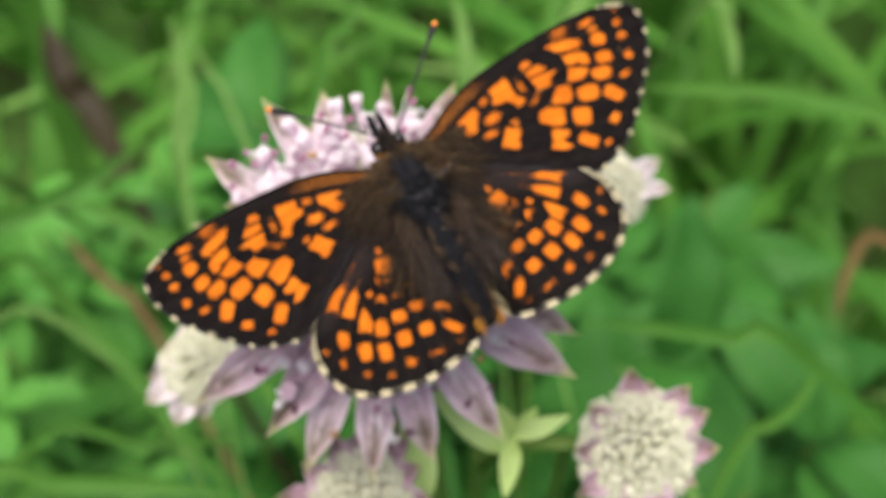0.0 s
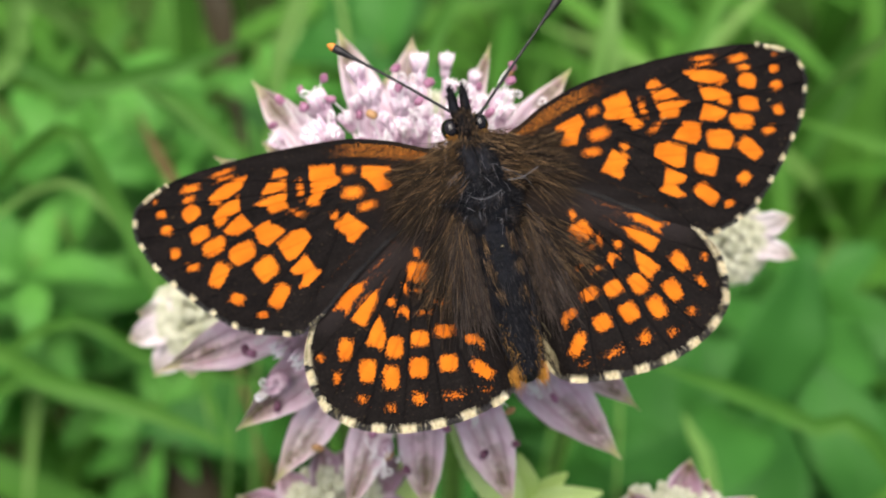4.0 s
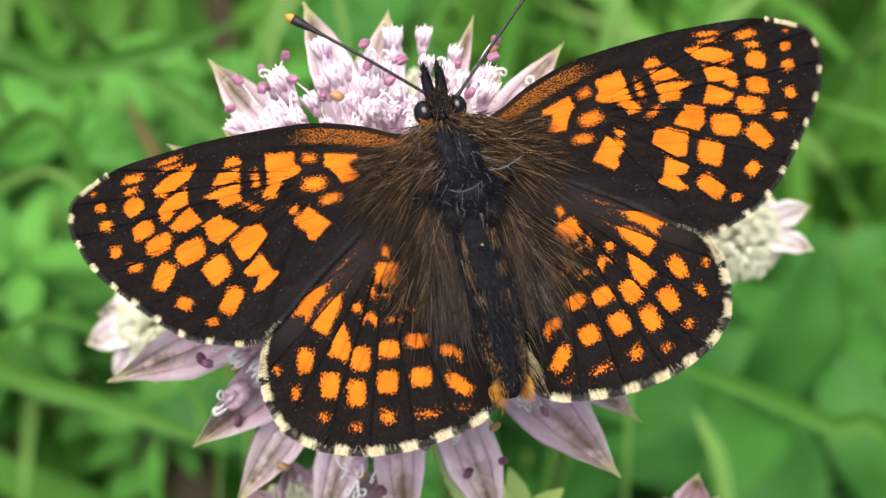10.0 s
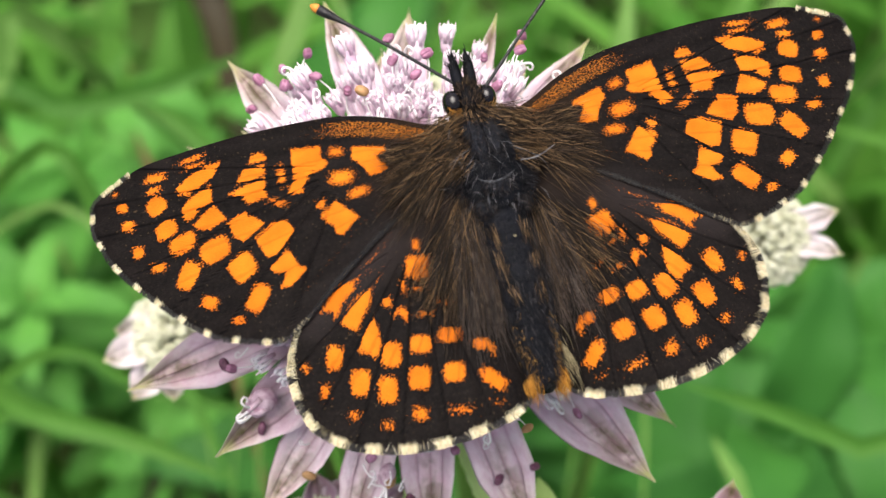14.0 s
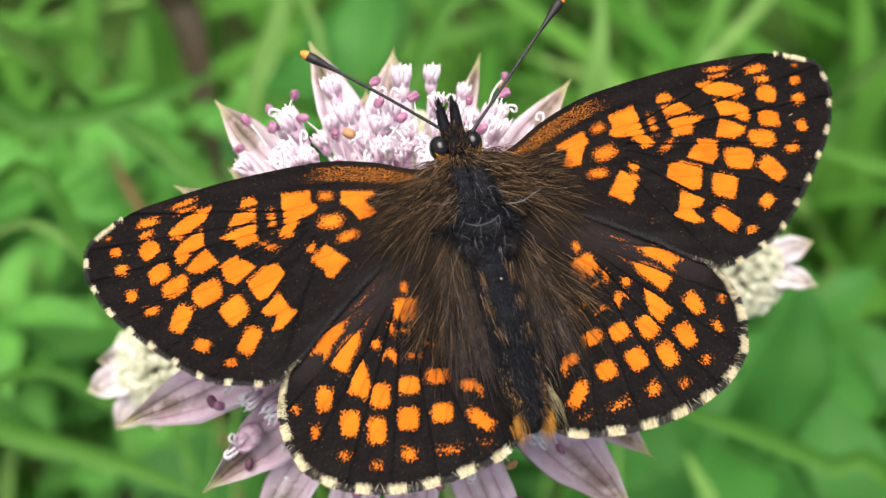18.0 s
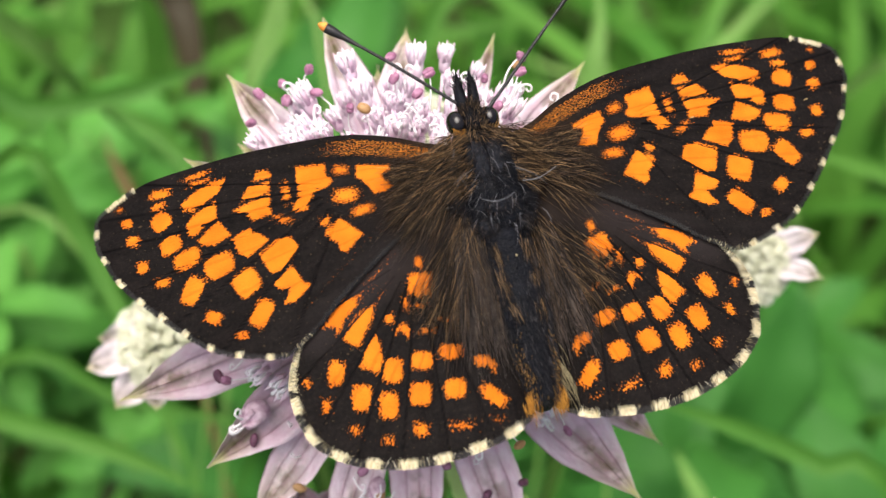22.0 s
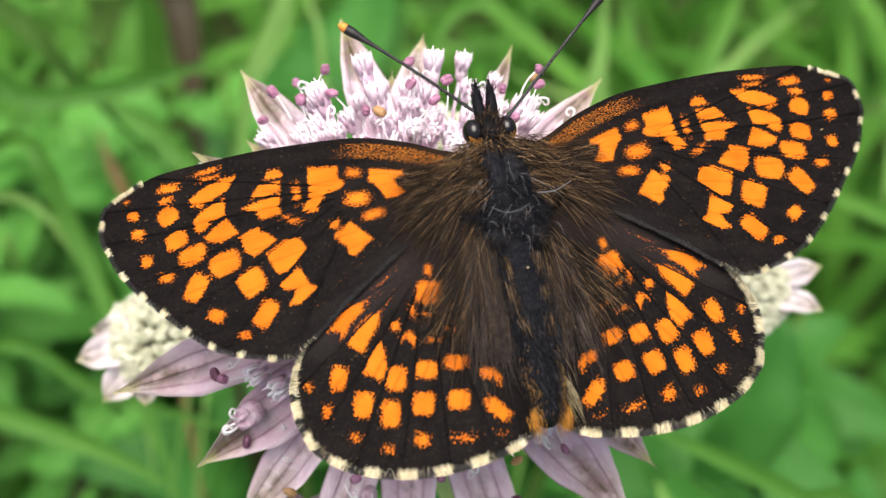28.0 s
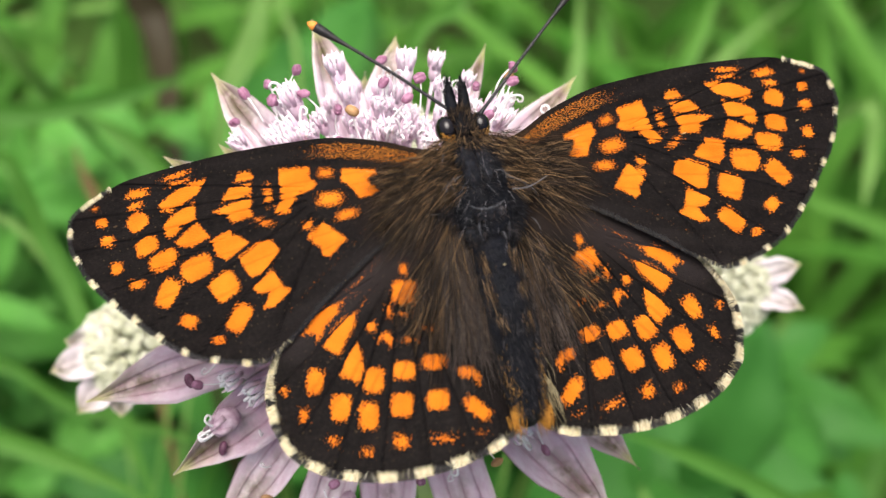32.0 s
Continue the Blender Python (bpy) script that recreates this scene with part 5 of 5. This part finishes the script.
ROSE_TIPS = [(15.8, -14.1, -11.6), (17.2, -15.2, -11.6), (20.2, -16.7, -11.6), (20.8, -19.0, -11.6), (21.1, -22.5, -11.6), (18.7, -25.1, -11.6), (9.0, -19.1, -10.4), (8.3, -22.8, -10.4), (11.0, -15.9, -10.4), (11.9, -26.8, -10.4), (15.2, -27.1, -10.4)]
side_head("flower_head", (14.6, -20.7, -12.8), ROSE_TIPS, 2.5, ROSE_BRACT, "small rose flower head with a cushion of cream buds", 150, 4.5, 2.4)
LEFT_TIPS = [(-24.4, -4.3, -24.5), (-24.5, -6.5, -24.2), (-22.7, -9.1, -24.8), (-22.1, -2.4, -24.0), (-20.2, -9.9, -25.2), (-15.0, -6.0, -25.5), (-16.0, -1.5, -25.0), (-19.4, 0.2, -25.0)]
RIGHT_TIPS = [(25.5, 2.6, -21.8), (25.8, -0.3, -21.8), (18.5, -3.4, -23.0), (16.0, -1.8, -23.0), (15.5, 2.0, -23.0), (17.2, 5.4, -23.0), (20.8, 5.4, -23.0)]
side_head("flower_head", (-19.4, -4.7, -25.5), LEFT_TIPS, 2.4, CREAM_BRACT, "small pale flower head with cream buds beside the open one", 80, 2.9, 1.8)
side_head("flower_head", (20.8, 1.0, -24.0), RIGHT_TIPS, 2.1, CREAM_BRACT, "small pale flower head with cream buds beside the open one", 80, 2.9, 1.8)
side_head("flower_head", (-8.4, -18.6, -13.0), ruff((-8.4, -18.6, -13.0), 6.0, 12, 0.8, 0.25), 2.6, ROSE_BRACT, "small rose flower head with a cushion of cream buds", 100, 3.6, 2.0)
side_head("flower_head", (-2.0, 7.2, -21.0), ruff((-2.0, 7.2, -21.0), 5.0, 10, 0.4, 0.1), 2.2, CREAM_BRACT, "pale flower head with cream buds behind the open one", 90, 4.2, 3.2)


# ---- leaves at the fork of the stems ----
def leaf_blade(length, width, material, serr=0.0, seed=0, fold=0.25, arch=0.12):
    """A leaf along +y with a folded midrib, arched, with an optional saw-toothed edge."""
    rg = np.random.default_rng(seed)
    n, k = 34, 9
    t = np.linspace(0, 1, n)
    prof = np.sin(np.pi * np.clip(t * 0.92 + 0.06, 0, 1)) ** 0.8 * (1 - 0.25 * t)
    saw = 1 + serr * (np.abs(((t * 11) % 1) - 0.5) - 0.25)
    a = np.linspace(-1, 1, k)
    x = prof[:, None] * saw[:, None] * a[None] * width / 2 + (rg.normal(0, 0.04) * length * t ** 2)[:, None]
    y = np.repeat((t * length)[:, None], k, 1)
    z = fold * np.abs(x) + arch * length * np.sin(t * math.pi)[:, None] + 0.03 * width * np.sin(t * 14)[:, None] * a[None]
    top = np.stack([x, y, z], -1).reshape(-1, 3)
    low = top - np.array([0, 0, 0.18])
    f = [q[::-1] for q in grid_faces(n, k)] + grid_faces(n, k, n * k)
    for i in range(n - 1):
        for j in (0, k - 1):
            q = (i * k + j, (i + 1) * k + j, n * k + (i + 1) * k + j, n * k + i * k + j)
            f.append(q if j else q[::-1])
    return mesh("leaf", np.vstack([top, low]) * MM, f, material)


fork = thing("leafy_fork", at(0, 0, 0), "pale green toothed leaves at the fork of the flower stems", "leaf")
NODE = (5.2, -17.3, -15.4)
for p, q, w in (((4.6, -18.4, -15.4), (-0.8, -10.9, -13.0), 3.4), ((-3.4, -20.5, -15.4), (-2.5, -11.8, -13.0), 3.4), (NODE, (4.4, -14.0, -14.0), 1.9), (NODE, (10.2, -16.9, -14.2), 1.9), (NODE, (3.2, -21.9, -14.0), 2.1), (NODE, (7.9, -15.6, -15.0), 1.6)):
    part("leaf", leaf_blade(np.linalg.norm(np.array(p) - np.array(q)), w, LEAFLET, 0.2, int(w * 10)), fork, "", aim(p, q))
v, f = tube(spline([(13.8, -20.2, -14), (9.5, -18.6, -15.8), (5.2, -17.6, -16.0), (3.0, -20.5, -28), (4.8, -26, -60), tuple(ground_point(6, -30))], 30), np.linspace(0.7, 1.2, 30), 10)
part("stem", mesh("stem", v * MM, f, STEM), fork)

# ---- the meadow ----
def ground():
    n = 60
    s = np.sign(np.linspace(-1, 1, n)) * np.abs(np.linspace(-1, 1, n)) ** 4 * 60
    v = [(x, y, 0.012 * noise.noise(Vector((x * 6, y * 6, 0))) - 0.012) for x in s for y in s]
    ob = new("ground", mesh("ground", v, [q[::-1] for q in grid_faces(n, n)], SOIL))
    return tagged(ob, "dark brown meadow soil between the grass stems", "ground", "", "structure")


ground()
TURF = {"green": GRASS, "pale": GRASS_PALE, "dark": GRASS_DARK, "rust": GRASS_RUST, "brown": GAP_BROWN}


def blade_geometry(pts, width, n=22, stalk=0.4):
    """A grass leaf along a path in millimetres: folded along its midrib, tapered to a point."""
    p = spline(pts, n)
    tan = np.gradient(p, axis=0)
    tan /= np.linalg.norm(tan, axis=1)[:, None]
    side = np.cross(tan, np.array([0.15, -0.2, 1.0]))
    side /= np.linalg.norm(side, axis=1)[:, None] + 1e-9
    up = np.cross(side, tan)
    t = np.linspace(0, 1, n)
    w = width * 0.5 * np.interp(t, [0, stalk * 0.85, stalk + (1 - stalk) * 0.2, stalk + (1 - stalk) * 0.7, 1], [0.15, 0.3, 1, 0.85, 0.12])
    rows = [p - side * w[:, None] + up * w[:, None] * 0.3, p - side * w[:, None] * 0.5 + up * w[:, None] * 0.06, p, p + side * w[:, None] * 0.5 + up * w[:, None] * 0.06, p + side * w[:, None] + up * w[:, None] * 0.3]
    v = np.stack(rows, 1).reshape(-1, 3)
    low = v - np.repeat(up, 5, 0) * 0.15
    f = [q[::-1] for q in grid_faces(n, 5)] + grid_faces(n, 5, n * 5)
    return np.vstack([v, low]), f


BLADES = [
    ("pale", 2.1, (28, 23, -132), (28, 36, -132), (28, 50, -132)),
    ("green", 3.4, (98, -1, -126), (82, 12, -126), (69, 17, -126), (55, 21, -126)),
    ("green", 2.5, (-56, -12, -84), (-47, -14, -84), (-34, -18, -84), (-25, -22, -84)),
    ("rust", 1.9, (-36, 5, -138), (-40, 12, -138), (-44, 19, -138), (-46, 24, -138)),
    ("pale", 1.4, (-23, 22, -120), (-21, 30, -120), (-18, 38, -120), (-18, 46, -120)),
    ("pale", 1.1, (-13, 34, -132), (-15, 42, -132), (-17, 49, -132)),
    ("green", 3.6, (32, 20, -120), (38, 31, -120), (43, 41, -120), (46, 48, -120)),
    ("green", 3.5, (-69, 28, -132), (-55, 27, -132), (-43, 29, -132), (-28, 34, -132)),
    ("pale", 2.2, (38, -34, -108), (36, -26, -108), (34, -21, -108)),
    ("green", 2.0, (43, -38, -96), (52, -34, -96), (58, -30, -96), (61, -26, -96)),
    ("green", 2.2, (-47, 16, -90), (-39, 6, -90), (-32, -8, -90), (-25, -24, -90)),
    ("pale", 1.2, (-54, 11, -114), (-40, -0, -114), (-33, -16, -114), (-31, -26, -114)),
    ("green", 1.7, (-52, -9, -102), (-37, -13, -102), (-20, -17, -102)),
    ("pale", 2.0, (-24, 25, -132), (-23, 34, -132), (-20, 43, -132), (-19, 54, -132)),
    ("green", 2.6, (2, 36, -120), (7, 41, -120), (12, 48, -120)),
    ("pale", 1.9, (24, 28, -120), (26, 36, -120), (26, 45, -120)),
    ("green", 2.3, (50, -23, -72), (42, -19, -72), (33, -15, -72), (24, -12, -72)),
    ("green", 2.9, (-57, -17, -96), (-46, -17, -96), (-37, -19, -96), (-33, -22, -96)),
    # no leaves: dark strips added for a shady gap and a patch of soil
    ("brown", 8.0, (-46, 58, -225), (-50, 66, -225), (-52, 82, -225)),
    ("brown", 12.0, (-50, -50, -225), (-57, -44, -225), (-61, -36, -225)),
    ("green", 2.9, (-25, 10, -108), (-29, 16, -108), (-34, 21, -108), (-40, 24, -108)),
    ("rust", 2.3, (85, -14, -120), (79, -15, -120), (76, -18, -120), (73, -24, -120)),
    ("pale", 2.6, (70, 34, -130), (72, 27, -130), (71, 19, -130)),
    ("pale", 3.7, (-60, 40, -130), (-63, 32, -130), (-68, 25, -130)),
]
for kind, wd, *pts in BLADES:
    a = np.array(pts[0], float)
    away = a - np.array(pts[1], float)
    away /= np.linalg.norm(away) + 1e-9
    foot = np.array(ground_point(*(a + away * 95)[:2]))
    mid = a * 0.6 + foot * 0.4 + np.array([0, 0, 52])
    long = np.linalg.norm(np.diff(np.array(pts, float), axis=0), axis=1).sum()
    below = np.linalg.norm(foot - mid) + np.linalg.norm(mid - a)
    v, f = blade_geometry([tuple(foot), tuple(mid)] + pts, wd, 80, below / (below + long))
    ob = new("grass_blade", mesh("grass_blade", v * MM, f, TURF[kind]))
    ob.matrix_world = BASE
    tagged(ob, {"green": "long arching green grass blade", "pale": "pale green grass stalk", "dark": "broad dark green grass blade", "rust": "withered rust-brown grass blade", "brown": "dark brown strip for shade and soil between plants"}[kind], "grass", "grass blades round the flower")


def turf(name, count, seed, material, spread, high, wide, label, lean=0.5):
    """Many rooted blades joined into one sheet of grass."""
    rg = np.random.default_rng(seed)
    vs, fs, base = [], [], 0
    n = 7
    for i in range(count):
        r = spread * math.sqrt(rg.random())
        a = rg.uniform(0, 2 * math.pi)
        x, y = r * math.cos(a), r * math.sin(a) + 0.12
        h = rg.uniform(*high)
        d = rg.uniform(0, 2 * math.pi)
        ln = h * rg.uniform(0.2, 1.0) * lean
        t = np.linspace(0, 1, n)
        cx = x + math.cos(d) * ln * t ** 1.8
        cy = y + math.sin(d) * ln * t ** 1.8
        cz = h * (t - 0.25 * lean * t ** 3)
        w = rg.uniform(*wide) * np.interp(t, [0, 0.3, 0.8, 1], [0.7, 1, 0.7, 0.06]) / 2
        sx, sy = -math.sin(d), math.cos(d)
        v = np.stack([np.stack([cx - sx * w, cy - sy * w, cz], 1), np.stack([cx, cy, cz - w * 0.4], 1), np.stack([cx + sx * w, cy + sy * w, cz], 1)], 1).reshape(-1, 3)
        vs.append(v)
        fs += grid_faces(n, 3, base)
        base += len(v)
    ob = new(name, mesh(name, np.vstack(vs), fs, material))
    return tagged(ob, label, "grass", "", "stuff")


turf("grass", 1100, 1, GRASS, 0.42, (0.05, 0.14), (0.006, 0.013), "dense green meadow grass", 1.1)
turf("grass", 150, 2, GRASS_PALE, 0.42, (0.06, 0.14), (0.003, 0.006), "pale thin grass stalks among the green", 1.0)
turf("grass", 320, 3, GRASS_DARK, 0.42, (0.05, 0.12), (0.006, 0.012), "dark green grass blades in the shade", 1.3)
turf("grass", 5000, 4, GRASS, 3.0, (0.1, 0.22), (0.006, 0.012), "meadow grass further off")

# herbs with broad leaves
LEAVES = [leaf_blade(l, w, HERB, 0.5, s, 0.2, 0.15) for l, w, s in ((36, 20, 1), (30, 17, 2), (42, 20, 3), (26, 16, 4))]
LIGHT_LEAVES = [leaf_blade(l, w, HERB_LIGHT, 0.5, s, 0.2, 0.15) for l, w, s in ((28, 13, 5), (32, 15, 6), (24, 12, 7), (34, 13, 8))]


def herb(x, y, height, leaves, seed, size=1.0, kind=0):
    """A low plant: a stalk and toothed leaves spreading from it, rooted below the point x, y."""
    g = Vector(ground_point(x, y)) * MM
    w = BASE @ g
    ob = thing("herb", Matrix.Translation((w.x, w.y, 0)), "low broad-leaved green herb in the grass", "plant", "meadow herbs")
    rg = np.random.default_rng(seed)
    v, f = tube(np.array([(0, 0, -2), (1, 1, height * 400), (0, 2, height * 1000)]), [0.8, 0.7, 0.5], 8)
    part("stalk", mesh("stalk", v * MM, f, STEM), ob)
    for i in range(leaves):
        a = i * 2.4 + rg.normal(0, 0.3)
        h = height * rg.uniform(0.45, 1.0)
        m = Matrix.Translation((0, 0, h)) @ Matrix.Rotation(a, 4, "Z") @ Matrix.Rotation(rg.uniform(-0.45, 0.6), 4, "X") @ Matrix.Rotation(rg.normal(0, 0.3), 4, "Y") @ Matrix.Scale(size * rg.uniform(0.8, 1.15), 4)
        part("leaf", (LIGHT_LEAVES if kind else LEAVES)[i % 4], ob, "", m)
    return ob


for i, (x, y, h) in enumerate(((52, 0, 0.17), (62, -28, 0.15), (30, 38, 0.13), (2, 46, 0.14), (30, -50, 0.14), (78, 25, 0.13), (-10, -52, 0.12), (60, 52, 0.12), (-22, 28, 0.12), (20, 12, 0.1), (-30, 60, 0.13), (35, 70, 0.12), (0, 80, 0.12), (90, 60, 0.12), (70, 10, 0.11), (8, 30, 0.11), (90, -10, 0.12), (45, 25, 0.12), (-10, 110, 0.13))):
    herb(x, y, h, 10, 60 + i)
for i, (x, y, h) in enumerate(((-50, 62, 0.16), (-72, 50, 0.15), (-34, 86, 0.16), (-88, 78, 0.14), (-62, 96, 0.15), (-95, 40, 0.14), (-58, 24, 0.11), (-60, 74, 0.17), (-40, 70, 0.13), (-82, 62, 0.16), (-70, 68, 0.15), (-98, 58, 0.16), (-76, 40, 0.15), (-48, 50, 0.12))):
    herb(x, y, h, 16, 160 + i, 0.62, 1)


# ---- what moves: the butterfly shifts and opens its wings a little ----
def motions():
    rows = [
        (0, 3.23, -1.46, 1.03, -0.065, 0.069, 0.107, 0.6, 6.5),
        (0.5, 0.68, -2.56, 1.17, -0.104, 0.032, 0.221, 2.3, 2.7),
        (1, -0.32, -2.70, 1.15, -0.033, 0.048, 0.191, 0.8, -0.3),
        (1.5, 0.05, -2.45, 0.86, -0.027, 0.044, 0.177, 0.9, -0.0),
        (2, 0.17, -1.66, 0.93, -0.114, 0.000, 0.172, 5.2, 6.8),
        (2.5, 0.31, -1.67, 0.74, -0.107, -0.011, 0.246, 5.2, 4.8),
        (3, -0.56, -2.23, 0.84, -0.070, 0.028, 0.271, 4.4, 1.9),
        (3.5, 0.16, -2.26, 0.62, -0.025, 0.053, 0.195, 2.1, -0.4),
        (5.5, 0.09, -0.71, 0.39, -0.008, 0.022, 0.108, 0.4, -0.7),
        (7, 0.35, 0.19, 0.06, -0.002, -0.006, 0.024, -0.6, -0.3),
        (9, 0.00, -0.00, 0.00, 0.000, 0.000, 0.000, 0.0, -0.0),
        (11, -0.03, 0.30, 0.03, 0.009, -0.006, -0.012, -0.1, 0.3),
        (13, -0.22, 0.00, -0.06, 0.012, -0.005, -0.022, -0.4, 0.0),
        (14.5, -0.08, 0.55, -0.08, 0.006, -0.010, -0.074, -0.4, 1.0),
        (16.5, -0.35, 0.63, -0.12, 0.010, -0.007, -0.059, -1.2, 1.0),
        (18, -1.17, 0.47, -0.12, 0.013, 0.005, -0.108, -1.5, 1.2),
        (20, -1.13, 0.70, -0.02, 0.004, -0.001, -0.099, -1.9, 1.3),
        (21.5, -1.06, 0.46, -0.05, 0.012, -0.006, -0.066, -2.0, 0.9),
        (23, -1.40, 1.32, 0.08, -0.004, -0.013, -0.138, -1.7, 2.6),
        (24.5, -1.78, -0.03, 0.34, 0.004, -0.007, -0.034, -1.3, 0.3),
        (25.5, -1.33, -0.01, 0.36, -0.001, -0.012, -0.002, -1.4, 0.2),
        (27.5, -1.24, -0.16, 0.40, -0.002, -0.010, 0.034, -1.4, -0.1),
        (29, -1.13, -0.33, 0.49, -0.014, -0.016, 0.090, -1.7, -0.4),
        (30.5, -1.04, 0.30, 0.51, -0.024, -0.022, 0.064, -1.8, 0.4),
        (32, -1.35, 0.33, 0.70, -0.023, -0.025, 0.078, -1.6, 0.3),
    ]
    walk(butterfly, [(t, THORAX @ local(x, y, z, rx, ry, rz)) for t, rx, ry, rz, x, y, z, a, b in rows])
    own = np.array([(0, -9, 3, 0), (3.5, -8, 2.8, -0.4), (9, -5.2, 2.2, -1.3), (14.5, -4.4, 1.7, -2.0), (19, -4.8, 2.6, -2.3), (24, -4.5, 2.6, -2.6), (28, -3, 3.9, -2.6), (32, -3, 3.9, -3.2)])
    walk(wing_rh, [(r[0], POSE_RH @ pose(0, 0, 0, 0, -r[8], 0) @ local(-0.08, 0.07, 0.05, *(np.interp(r[0], own[:, 0], own[:, k]) for k in (1, 2, 3)))) for r in rows])
    for ob, m, s in ((wing_lf, POSE_LF, 1), (wing_lh, POSE_LH, 1), (wing_rf, POSE_RF, -1)):
        walk(ob, [(r[0], m @ pose(0, 0, 0, 0, s * (r[7] if s > 0 else r[8]), 0)) for r in rows])


motions()
